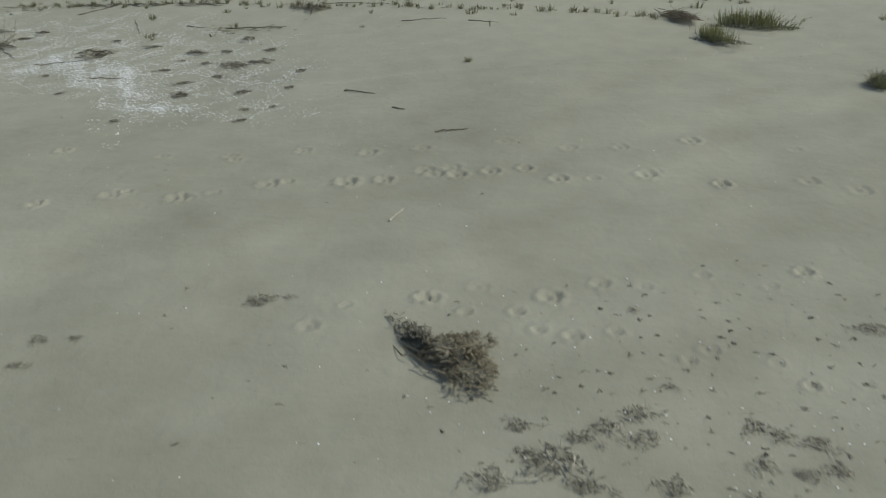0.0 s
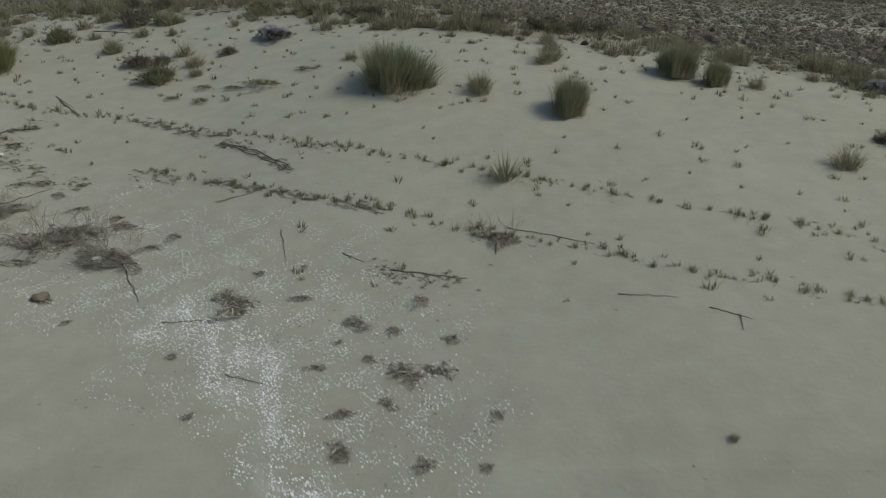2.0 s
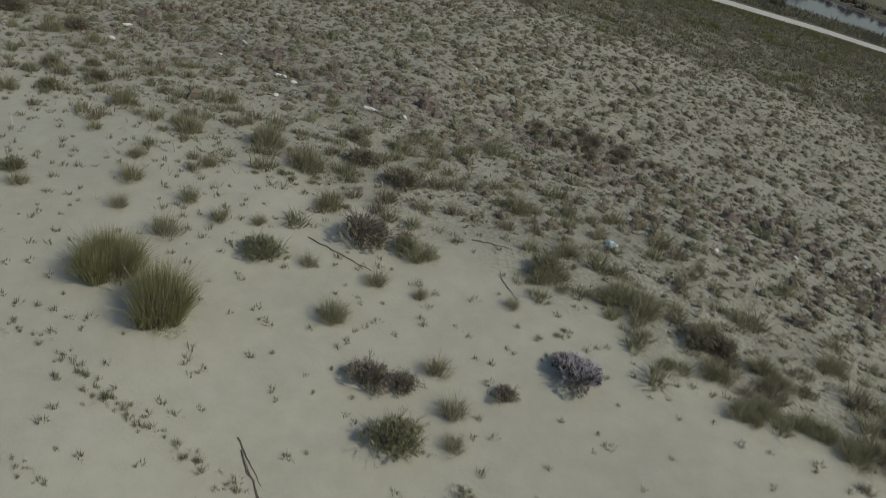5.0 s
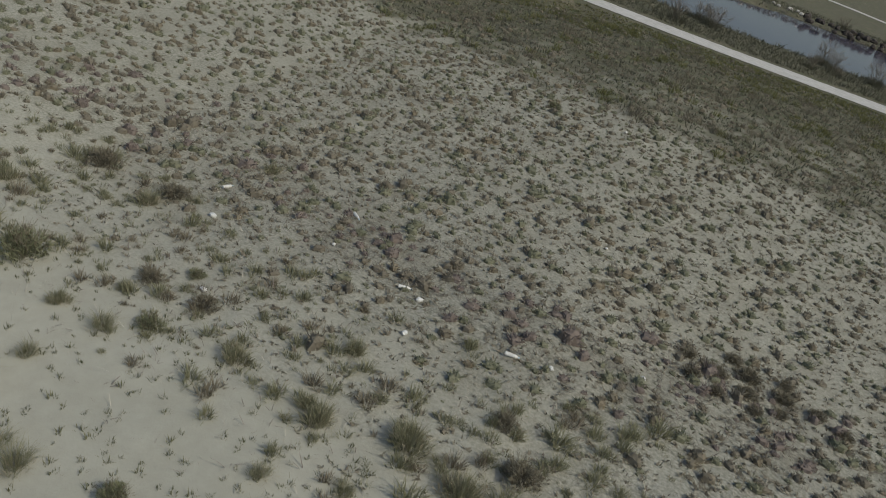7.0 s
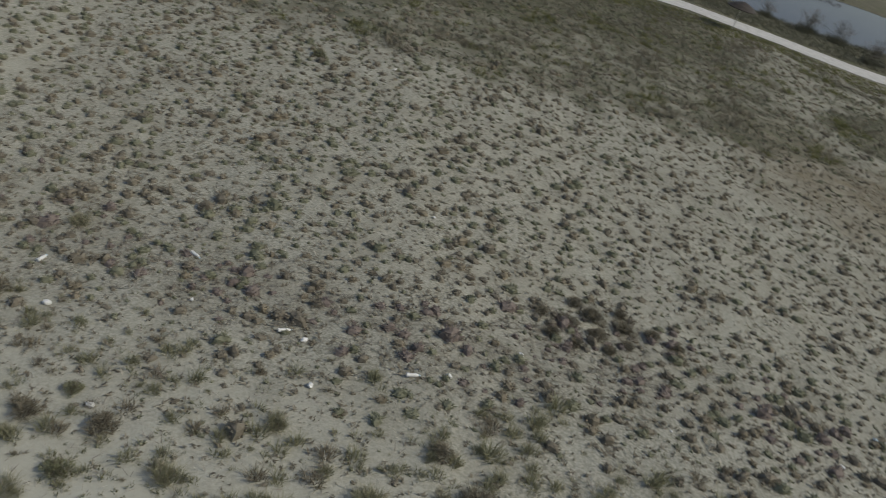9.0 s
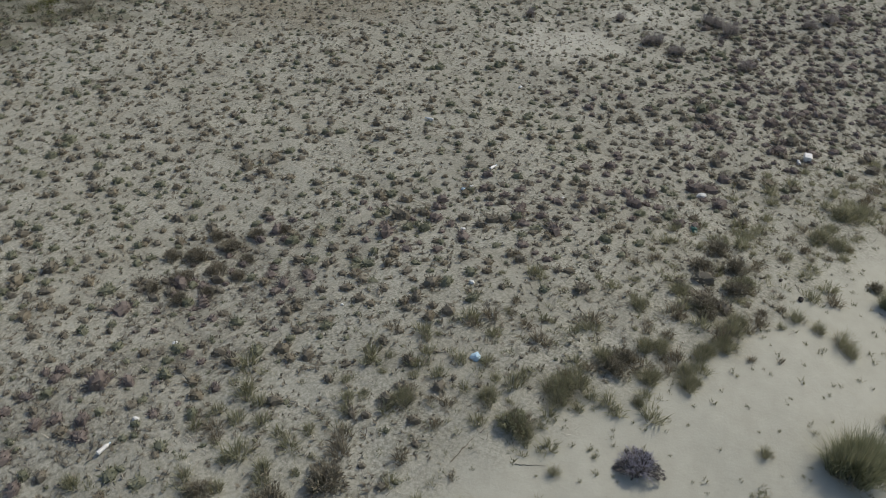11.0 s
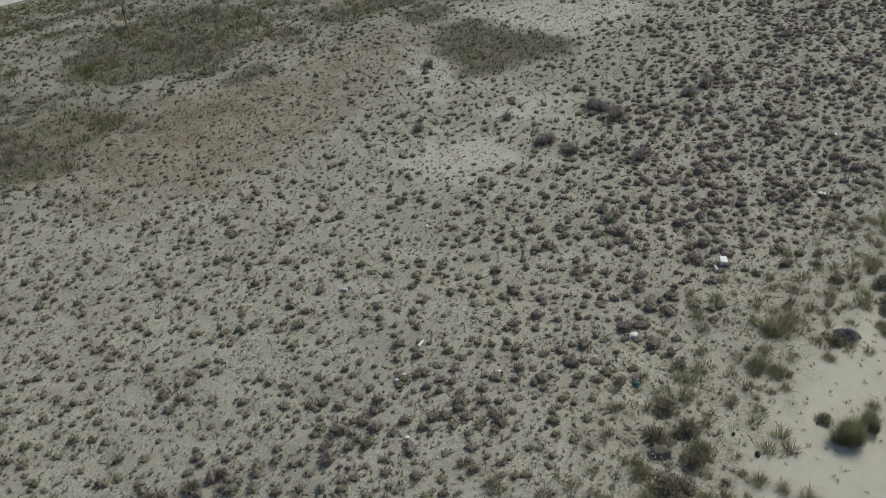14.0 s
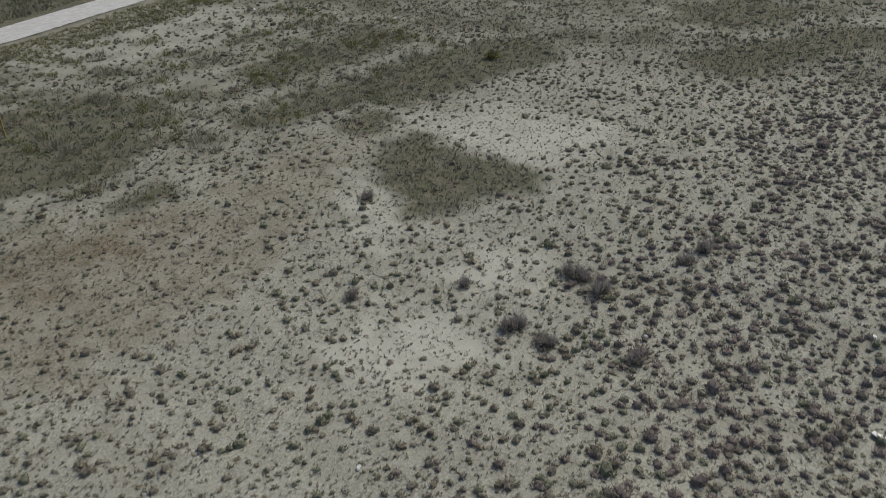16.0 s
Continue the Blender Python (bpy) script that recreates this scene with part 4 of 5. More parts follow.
field("brown_litter", "matted brown dead herbs and litter", [cushion(730 + k, 6, 0.07, 0.05, 0.075, 0.7) for k in range(8)], X[keep], Y[keep], g.uniform(0.6, 1.4, keep.sum()), g, M_BROWN)
X, Y, g = scatter(0.26, -44, 54, 58, 88, 27)
r = road_gap(X, Y)
keep = (r < -2.3) & (r > -6.5 + 1.5 * wave(X, Y, 5, 110)) & (g.uniform(0, 1, len(X)) < 0.75)
field("verge_grass", "short yellow-green grass along the track", [blades(750 + k, 13, 0.19, 0.20, 0.7, 0.03, 0.5, 0.0, 0.5) for k in range(6)], X[keep], Y[keep], g.uniform(0.6, 1.3, keep.sum()), g, M_VERGE)
# denser grey-green swards
X, Y, g = scatter(0.38, -44, 66, 20, 98, 12)
M = masks(X, Y)
keep = (g.uniform(0, 1, len(X)) < np.clip(M["turf"] * 1.25 - 0.2, 0, 0.9)) & (np.abs(road_gap(X, Y)) > 2.4) & (road_gap(X, Y) < 12)
field("sward", "dense grey-green grass sward", [blades(660 + k, 6, 0.25, 0.22, 0.75, 0.042, 0.5, 0.0, 0.5) for k in range(6)], X[keep], Y[keep], g.uniform(0.7, 1.3, keep.sum()), g, M_SWARD)
X, Y, g = scatter(0.62, -40, 46, 47, 88, 29)
r = road_gap(X, Y)
soft = wave(X, Y, 4.5, 115) + 0.6 * wave(X, Y, 1.7, 116)
keep = (r < -3.6) & (r > -29) & (masks(X, Y)["turf"] > 0.35) & (soft + g.uniform(-0.5, 0.5, len(X)) > 0.25)
lot = wave(X, Y, 7, 117) + g.uniform(-0.5, 0.5, len(X))
brushy = [blades(790 + k, 44, 0.40, 0.42, 0.7, 0.022, 0.5, 0.0, 0.5) for k in range(6)]
for stuff_name, stuff_label, part_of, material in (("green_tussocks", "soft green grass tussocks near the track", lot > 0.1, M_VERGE), ("grey_tussocks", "soft grey-brown grass tussocks near the track", lot <= 0.1, M_TWIG)):
    s = keep & part_of
    field(stuff_name, stuff_label, brushy, X[s], Y[s], g.uniform(0.5, 1.3, s.sum()), g, material)
# fallen straw and twigs
X, Y, g = scatter(0.17, -24, 34, 14, 46, 13)
band = np.clip(sum(blob(X, Y, p, 2.2, 50 + k) for k, p in enumerate(DARK)), 0, 1)
open_side = 2.2 * np.clip((-10 - X) / 3, 0, 1)
keep = (edge_gap(X, Y) > -0.3 - open_side) & (g.uniform(0, 1, len(X)) < (0.46 + 0.3 * band) * np.clip((edge_gap(X, Y) + 0.6 + open_side) / 2.4, 0.1, 1)) & (road_gap(X, Y) < -10)
lot = g.uniform(0, 1, len(X)) < 0.45
field("straw_litter", "fallen pale straw and twigs", [blades(670 + k, 2, 0.16, 0.20, 1.5, 0.010, 0.1, 0.03, 0.05) for k in range(6)], X[keep & lot], Y[keep & lot], g.uniform(0.5, 1.4, (keep & lot).sum()), g, M_STRAW)
field("twig_litter", "fallen dark twigs and dead stems", [blades(690 + k, 2, 0.16, 0.20, 1.5, 0.011, 0.1, 0.03, 0.05) for k in range(6)], X[keep & ~lot], Y[keep & ~lot], g.uniform(0.5, 1.4, (keep & ~lot).sum()), g, M_PURPLE)
X, Y, g = scatter(0.12, -30, 12, 18, 40, 28)
keep = g.uniform(0, 1, len(X)) < blob(X, Y, DARK[2], 1.6, 52) * 1.2 * np.clip(0.65 + 0.6 * wave(X, Y, 1.4, 114), 0.1, 1.0) * np.clip((X + 24) / 8, 0.15, 1)
field("dead_twig_band", "matted brown dead twigs and drift litter among the shrubs", [tangle(770 + k, 5, 0.12, 0.10, 0.05, 0.20, 0.011, 1.4) for k in range(8)], X[keep], Y[keep], g.uniform(0.5, 1.3, keep.sum()), g, M_WEED)
# seedlings on the open sand by the field
X, Y, g = scatter(0.26, -26, 12, 11, 28, 18)
gap = edge_gap(X, Y)
keep = (gap < 0.3) & (gap > -9) & (g.uniform(0, 1, len(X)) < (0.5 + 0.5 * np.clip((-10 - X) / 3, 0, 1)) * np.clip(1 + gap / 7, 0.22, 1) * np.clip(0.7 + 0.7 * wave(X, Y, 2.4, 107), 0.15, 1))
field("seedlings", "tiny seedlings scattered on open sand", [blades(710 + k, 18, 0.05, 0.085, 0.55, 0.008, 0.4, 0.0, 0.5) for k in range(6)], X[keep], Y[keep], g.uniform(0.9, 2.0, keep.sum()), g, M_SPROUT)


# ---------------------------------------------------------------- track and canal
def strip(name, rows, material, z, across=False):
    """A ribbon along rows of (x, y, width), squared off to its line or, where wide, straight across the plan."""
    p = np.array(rows, float)
    k = np.linspace(0, len(p) - 1, (len(p) - 1) * 14 + 1)
    c = np.stack([np.interp(k, np.arange(len(p)), p[:, j]) for j in range(3)], 1)
    d = np.gradient(c[:, :2], axis=0)
    d /= np.linalg.norm(d, axis=1)[:, None]
    nrm = np.stack([-d[:, 1], d[:, 0]], 1) if not across else np.tile([0.0, 1.0], (len(d), 1))
    e = 0.08 * wave(c[:, 0] * 3, c[:, 1] * 3, 1.5, 120)
    a, b = c[:, :2] + nrm * (c[:, 2:] / 2 + e[:, None]), c[:, :2] - nrm * (c[:, 2:] / 2 + e[::-1][:, None])
    v = np.concatenate([np.c_[a, np.full(len(a), z)], np.c_[b, np.full(len(b), z)]])
    n = len(a)
    i = np.arange(n - 1)
    return new(name, mesh_from(name, v, np.stack([i + n, i + n + 1, i + 1, i], 1), material))


tagged(strip("track", [(px, py, w * ROAD_WIDTH) for px, py, w in ROAD], M_ROAD, -0.16), "narrow pale gravel track", "track", kind="structure")


def water_material():
    m = bpy.data.materials.new("water")
    m.use_nodes = True
    b = m.node_tree.nodes["Principled BSDF"]
    b.inputs["Base Color"].default_value = (0.058, 0.055, 0.072, 1)
    b.inputs["Roughness"].default_value = 0.08
    b.inputs["IOR"].default_value = 1.33
    b.inputs["Specular IOR Level"].default_value = 0.03
    q = m.node_tree.nodes.new("ShaderNodeTexNoise")
    q.inputs["Scale"].default_value = 2.0
    bp = m.node_tree.nodes.new("ShaderNodeBump")
    bp.inputs["Strength"].default_value, bp.inputs["Distance"].default_value = 0.15, 0.05
    m.node_tree.links.new(q.outputs["Fac"], bp.inputs["Height"])
    m.node_tree.links.new(bp.outputs[0], b.inputs["Normal"])
    return m


tagged(strip("water", [(px, py + (CANAL_IN + CANAL_OUT) / 1.72, (CANAL_OUT - CANAL_IN + 1) / 0.86) for px, py, w in ROAD], water_material(), -0.75, True), "still grey-blue canal water", "water", kind="structure")


# ---------------------------------------------------------------- on the sand: sprout rows, wrack, sticks, shells
ROW_UPPER = [(-12.4, 19.2), (-10.8, 19.0), (-9.2, 18.55), (-8.4, 18.4), (-7.25, 18.05), (-6.0, 17.5), (-5.2, 17.15), (-4.45, 16.85), (-3.5, 16.45), (-2.8, 16.15), (-2.5, 16.05), (-1.85, 15.75), (-0.7, 15.35), (-0.1, 15.15), (0.3, 14.9), (0.85, 14.8), (1.4, 14.6), (2.0, 14.35), (3.0, 14.1), (3.5, 13.8), (4.6, 13.3), (5.6, 12.7)]
ROW_LOWER = [(-6.9, 16.3), (-6.3, 16.1), (-5.7, 15.8), (-4.95, 15.5), (-4.4, 15.3), (-4.05, 15.15), (-3.25, 14.9), (-2.7, 14.6), (-2.0, 14.25), (-0.95, 13.85), (-0.45, 13.65), (0.0, 13.5), (0.5, 13.2), (1.0, 13.0), (1.5, 12.9), (2.1, 12.8), (2.8, 12.5), (3.2, 12.3), (4.2, 11.95)]
ROW_THIRD = [(-13.6, 19.9), (-12.1, 19.4), (-10.9, 19.0)]
ROW_FOURTH = [(-12.6, 18.1), (-12.3, 18.0), (-11.4, 17.8)]
ROWS = [ROW_UPPER, ROW_LOWER, ROW_THIRD, ROW_FOURTH]
SPROUTS = [sprout(700 + k) for k in range(6)]
rng = random.Random(8)
spots = []
for row in ROWS:
    for (ax, ay), (bx, by) in zip(row, row[1:]):
        d = math.hypot(bx - ax, by - ay)
        for k in range(max(1, int(d / 0.20))):
            u = (k + rng.random()) / max(1, int(d / 0.20))
            spots.append((ax + (bx - ax) * u + rng.gauss(0, 0.05), ay + (by - ay) * u + rng.gauss(0, 0.05), rng.uniform(0.05, 0.105)))
sown = len(spots)
SPARSE = [(-13.68, 20.38), (-11.04, 23.07), (-7.41, 23.87), (-4.33, 22.13), (-1.32, 21.50), (2.37, 22.12), (7.26, 19.56), (5.67, 12.49), (-0.02, 12.75), (-3.30, 14.58), (-7.56, 16.21), (-11.33, 16.98)]
tries = 0
while len(spots) < sown + 95 and tries < 4000:
    tries += 1
    px, py = rng.uniform(-17, 6), rng.uniform(12, 24)
    gap = float(edge_gap(np.array([px]), np.array([py]))[0])
    if -9 < gap < -0.1 and inside(np.array([px]), np.array([py]), SPARSE)[0] and min(math.hypot(px - q[0], py - q[1]) for q in spots) > 0.28:
        spots.append((px, py, rng.uniform(0.05, 0.085)))
put_plants(SPROUTS, spots, 0.10, 12)


def litter_line(name, label, rows, material, seed, per_metre, spread, size, bits=None):
    """Weed and straw washed up along lines of the plan."""
    g = np.random.default_rng(seed)
    xs, ys = [], []
    for row in rows:
        for (ax, ay), (bx, by) in zip(row, row[1:]):
            n = int(math.hypot(bx - ax, by - ay) * per_metre)
            u = g.uniform(0, 1, n)
            xs.append(ax + (bx - ax) * u + g.normal(0, spread, n))
            ys.append(ay + (by - ay) * u + g.normal(0, spread, n))
    x, y = np.concatenate(xs), np.concatenate(ys)
    flat = bits or [tangle(seed + 30 + k, 9, 0.09, 0.06, 0.015, 0.12, 0.009, 1.5) for k in range(6)]
    field(name, label, flat, x, y, g.uniform(0.5, 1.3, len(x)) * size, g, material)


litter_line("sprout_row", "tiny green sprouts in long rows", ROWS, M_SPROUT, 800, 9, 0.07, 1.0, [blades(810 + k, 14, 0.045, 0.11, 0.38, 0.007, 0.4, 0.0, 0.5) for k in range(6)])
litter_line("wrack", "dark dried weed washed up in lines on the sand", [[(-7.81, 18.24), (-7.28, 17.99), (-6.40, 17.55), (-5.91, 17.48)], [(-5.72, 15.91), (-5.08, 15.54), (-4.24, 15.22), (-3.78, 15.03), (-2.91, 14.67)], [(-6.00, 17.14), (-5.35, 16.79), (-4.50, 15.95)], [(-4.52, 16.84), (-4.07, 16.64)], [(-2.30, 11.23), (-1.81, 11.27)]], M_WEED, 720, 55, 0.06, 0.9)
STRANDS = [[(-11.7, 17.2), (-10.8, 16.8)], [(-11.0, 16.2), (-10.6, 16.5), (-10.1, 16.9)], [(-10.3, 17.4), (-10.0, 17.7), (-9.6, 18.1)], [(-9.5, 16.8), (-9.2, 16.4), (-8.8, 16.4), (-8.5, 15.8)], [(-10.5, 15.6), (-10.3, 15.9), (-9.9, 16.5)], [(-10.0, 17.5), (-9.3, 17.0)], [(-8.2, 16.0), (-7.8, 15.8)], [(-7.1, 16.3), (-6.6, 16.2), (-6.3, 15.9)], [(-2.9, 13.3), (-2.3, 13.0), (-1.75, 12.95)]]
litter_line("weed_strands", "streaks of grey dried weed on the sand", STRANDS, M_GREY, 765, 34, 0.09, 0.75)
litter_line("green_strands", "grey-green creeping stems on the sand", STRANDS, M_SPROUT, 768, 30, 0.13, 0.75)
litter_line("pale_wrack", "pale dry reed bits along the sprout rows", ROWS, M_STRAW, 760, 7, 0.10, 0.8)


def weed_patch(seed, n=46, material=M_WEED):
    return plant("weed_patch", "small patch of dark dried weed on sand", "weed", "weed patches",
                 ("weed", blade_mesh("weed", tangle(seed, n * 4, 0.20, 0.15, 0.03, 0.07, 0.005, 1.6), material), ""),
                 ("straw", blade_mesh("straw", tangle(seed + 1, n, 0.19, 0.14, 0.03, 0.11, 0.005, 1.5), M_STRAW), "bleached straw bits"))


put_plants([weed_patch(780 + 5 * k, 70) for k in range(5)], [(-4.39, 12.53, 0.35), (-4.34, 13.29, 0.12), (-3.64, 12.70, 0.15), (-2.93, 12.20, 0.22), (-1.82, 11.81, 0.14), (-2.27, 11.23, 0.24), (-1.91, 11.25, 0.12), (-2.82, 10.63, 0.15), (-2.77, 10.10, 0.19), (-1.96, 9.88, 0.14), (-3.27, 9.07, 0.09), (-1.87, 9.16, 0.09), (-1.85, 8.74, 0.11), (-1.55, 9.16, 0.07), (-1.41, 9.85, 0.1), (-1.32, 10.54, 0.13), (-10.72, 16.59, 0.29), (-10.15, 16.23, 0.28), (-9.84, 15.89, 0.23), (-9.60, 17.21, 0.2), (-9.61, 17.93, 0.21), (-8.44, 15.90, 0.22), (-9.93, 17.43, 0.17), (-7.79, 15.90, 0.14), (-6.83, 14.84, 0.16), (-10.36, 15.72, 0.24)], 0.17, 13)
put_plants([weed_patch(900 + 5 * k, 60) for k in range(4)], [(-3.79, 13.41, 0.1), (-4.61, 12.75, 0.27), (-2.46, 12.02, 0.15), (-2.21, 12.57, 0.19), (-2.40, 10.77, 0.14), (-4.86, 11.57, 0.11), (-6.84, 12.68, 0.15), (-6.36, 12.20, 0.1), (-3.24, 11.37, 0.14), (-4.35, 10.55, 0.09), (-2.68, 11.52, 0.12), (-3.08, 11.83, 0.09), (-6.02, 13.99, 0.19), (-6.62, 14.61, 0.24), (-5.78, 14.28, 0.19), (-6.64, 13.54, 0.23), (-7.67, 13.60, 0.24), (-10.84, 17.01, 0.19), (-10.11, 16.96, 0.17), (-9.55, 16.53, 0.2), (-9.91, 17.78, 0.17), (-9.69, 15.42, 0.19), (-8.79, 15.84, 0.18), (-8.04, 15.52, 0.18), (-7.52, 15.11, 0.2), (-8.76, 17.11, 0.12)], 0.17, 15)
put_plants([weed_patch(830 + 5 * k, 30, M_WEED) for k in range(4)], [(0.36, 2.91, 0.2), (0.03, 2.86, 0.15), (0.24, 3.00, 0.1), (0.51, 3.08, 0.11), (0.65, 3.14, 0.12), (0.85, 3.25, 0.13), (0.80, 3.05, 0.12), (0.24, 3.21, 0.1), (1.41, 3.10, 0.11), (1.51, 3.03, 0.09), (1.33, 2.83, 0.1), (1.64, 2.95, 0.11), (1.66, 2.76, 0.09), (1.51, 2.75, 0.1), (1.92, 2.61, 0.13), (2.11, 2.78, 0.14), (1.85, 2.41, 0.12), (0.86, 2.73, 0.12), (1.20, 2.61, 0.1), (0.47, 2.76, 0.12), (1.09, 3.45, 0.07), (2.46, 3.85, 0.13), (1.13, 4.24, 0.06), (-1.19, 4.66, 0.16), (-2.25, 4.31, 0.07), (-2.47, 4.32, 0.09), (-2.50, 4.07, 0.08)], 0.17, 14)


def drift_bush(seed):
    fan = tangle(seed + 2, 1000, 0.30, 0.25, 0.09, 0.065, 0.006, 1.5) + np.array([0.14, 0.09, 0.0])
    return plant("drift_bush", "uprooted bush of dry weed lying on bare sand", "bush", "",
                 ("brushwood", blade_mesh("brushwood", tangle(seed, 60, 0.44, 0.10, 0.10, 0.26, 0.006, 0.6), M_BROWN), ""),
                 ("dark_core", blade_mesh("dark_core", tangle(seed + 1, 1000, 0.46, 0.085, 0.11, 0.06, 0.007, 1.4), M_WEED), "dark matted core"),
                 ("dry_foliage", blade_mesh("dry_foliage", fan, M_BROWN), "pale dry leaves"))


put_long(drift_bush(850), -0.18, 3.94, 1, 1, 1, -61, 0.79)


def reed_pile(seed):
    return plant("reed_pile", "bed of brown washed-up reeds and weed on sand", "reeds", "",
                 ("reed_mass", blade_mesh("reed_mass", tangle(seed, 160, 0.52, 0.34, 0.12, 0.5, 0.010, 0.9), M_BROWN), ""),
                 ("weed", blade_mesh("weed", tangle(seed + 1, 800, 0.50, 0.32, 0.11, 0.13, 0.011, 1.3), M_PURPLE), "dark dead weed"))


def green_bed(seed):
    return plant("green_grass_bed", "bright green grass growing through brown weed", "grass", "green grass beds",
                 ("foliage", blade_mesh("foliage", blades(seed, 480, 0.66, 0.24, 0.6, 0.010, 0.5, 0.0, 0.8), M_BLADE), ""),
                 ("young_foliage", blade_mesh("young_foliage", blades(seed + 1, 380, 0.52, 0.28, 0.45, 0.009, 0.5, 0.0, 0.5), M_YELLOW), "bright green young blades"),
                 ("weed", blade_mesh("weed", tangle(seed + 2, 700, 0.85, 0.95, 0.06, 0.14, 0.010, 1.4), M_WEED), "dark dead weed"))


put_long(reed_pile(860), 4.15, 12.0, 1.15, 0.90, 1.00, -80, 1)
put_long(green_bed(864), 4.95, 11.35, 1.25, 0.42, 1.00, -36, 1)
put_long(green_bed(868), 4.2, 10.75, 0.95, 0.42, 0.90, -85, 1)

put_plants([woody(870, "dark_green_bush", "small dark green bush on bare sand", M_PURPLE, M_LEAF)], [(5.2, 8.4, 0.22)], 0.34, 17)
put_plants([woody(880, "spiky_shrub", "small shrub with dark knobbly upright twigs", M_PURPLE, M_DARK)], [(4.91, 16.95, 0.28)], 0.34, 18)
put_plants([woody(890, "yellow_green_bush", "yellow-green bush in the dune field", M_BROWN, M_YELLOW)], [(-31.49, 41.40, 0.55), (40.50, 43.65, 0.66)], 0.34, 19)
put_plants([woody(900, "leafy_bush", "dark green leafy bush with brown stems on sand", M_BROWN, M_BLADE)], [(-11.29, 22.54, 0.39)], 0.34, 20)


def stick(x1, y1, x2, y2, thick, material, label, seed):
    """A crooked branch lying on the ground."""
    g = random.Random(seed)
    n = 11
    d = math.hypot(x2 - x1, y2 - y1)
    bm = bmesh.new()
    rings = []
    for k in range(n):
        u = k / (n - 1)
        off = g.gauss(0, d * 0.009) if 0 < k < n - 1 else 0
        px, py = x1 + (x2 - x1) * u - (y2 - y1) / d * off, y1 + (y2 - y1) * u + (x2 - x1) / d * off
        r = thick * 0.55 * (1 - 0.6 * u) * g.uniform(0.8, 1.15)
        c = Vector((px, py, on_ground(px, py) + r * 0.8 + abs(g.gauss(0, 0.006))))
        side, up = Vector((-(y2 - y1) / d, (x2 - x1) / d, 0)), Vector((0, 0, 1))
        rings.append([bm.verts.new(c + side * math.cos(a * 1.0472) * r + up * math.sin(a * 1.0472) * r) for a in range(6)])
    for p, q in zip(rings, rings[1:]):
        for a in range(6):
            bm.faces.new((p[a], p[(a + 1) % 6], q[(a + 1) % 6], q[a]))
    bm.faces.new(rings[0][::-1])
    bm.faces.new(rings[-1])
    bm.normal_update()
    me = bpy.data.meshes.new("stick")
    bm.to_mesh(me)
    bm.free()
    me.materials.append(material)
    tagged(new("stick", me), label, "stick", "fallen sticks")


BEACH_STICKS = [(0.17, 7.71, 0.50, 7.70, 0.017),
                (-0.22, 8.59, -0.09, 8.48, 0.018),
                (-0.75, 9.44, -0.40, 9.18, 0.019),
                (-4.18, 11.22, -3.69, 11.05, 0.011),
                (1.35, 12.14, 1.31, 11.84, 0.012),
                (1.04, 12.27, 1.46, 12.06, 0.012),
                (-5.23, 12.20, -4.52, 12.26, 0.012),
                (0.06, 12.54, 0.73, 12.45, 0.012),
                (-2.66, 13.21, -1.70, 12.97, 0.018),
                (-3.34, 13.66, -3.01, 13.41, 0.013),
                (-6.35, 13.72, -5.67, 12.64, 0.018),
                (-1.34, 13.83, -1.35, 13.49, 0.022),
                (-8.59, 13.81, -7.71, 13.44, 0.013),
                (-4.30, 14.30, -4.06, 13.55, 0.013),
                (-1.21, 14.12, -0.09, 13.64, 0.013),
                (-5.46, 15.15, -4.79, 15.52, 0.011)]
DUNE_STICKS = [(-5.50, 15.18, -4.97, 15.39, 0.009),
               (-8.80, 15.13, -8.23, 15.74, 0.015),
               (-9.92, 15.18, -9.31, 14.67, 0.015),
               (-5.28, 16.76, -4.47, 15.97, 0.017),
               (-6.00, 17.13, -5.28, 16.76, 0.017),
               (-6.00, 17.14, -4.50, 15.95, 0.018),
               (-9.63, 19.03, -8.95, 18.38, 0.021),
               (-9.74, 19.16, -8.98, 18.34, 0.018),
               (-9.87, 19.30, -9.29, 18.81, 0.017),
               (-10.85, 23.26, -9.59, 22.87, 0.021),
               (-7.69, 23.55, -7.33, 23.11, 0.016),
               (-8.42, 24.46, -7.73, 24.45, 0.021)]
PALE_STICKS = [(-0.34, 5.73, -0.22, 5.97, 0.017), (-7.03, 14.97, -6.82, 14.43, 0.019), (4.88, 30.46, 5.67, 30.31, 0.044), (1.63, 29.55, 1.47, 29.17, 0.033), (29.53, 19.79, 30.62, 18.27, 0.064)]
for k, s in enumerate(BEACH_STICKS + DUNE_STICKS):
    stick(*s, M_WOOD, "thin grey-brown stick lying on the sand", 30 + k)
for k, s in enumerate(PALE_STICKS):
    stick(*s, M_PALEWOOD, "bleached white stick lying on the ground", 90 + k)


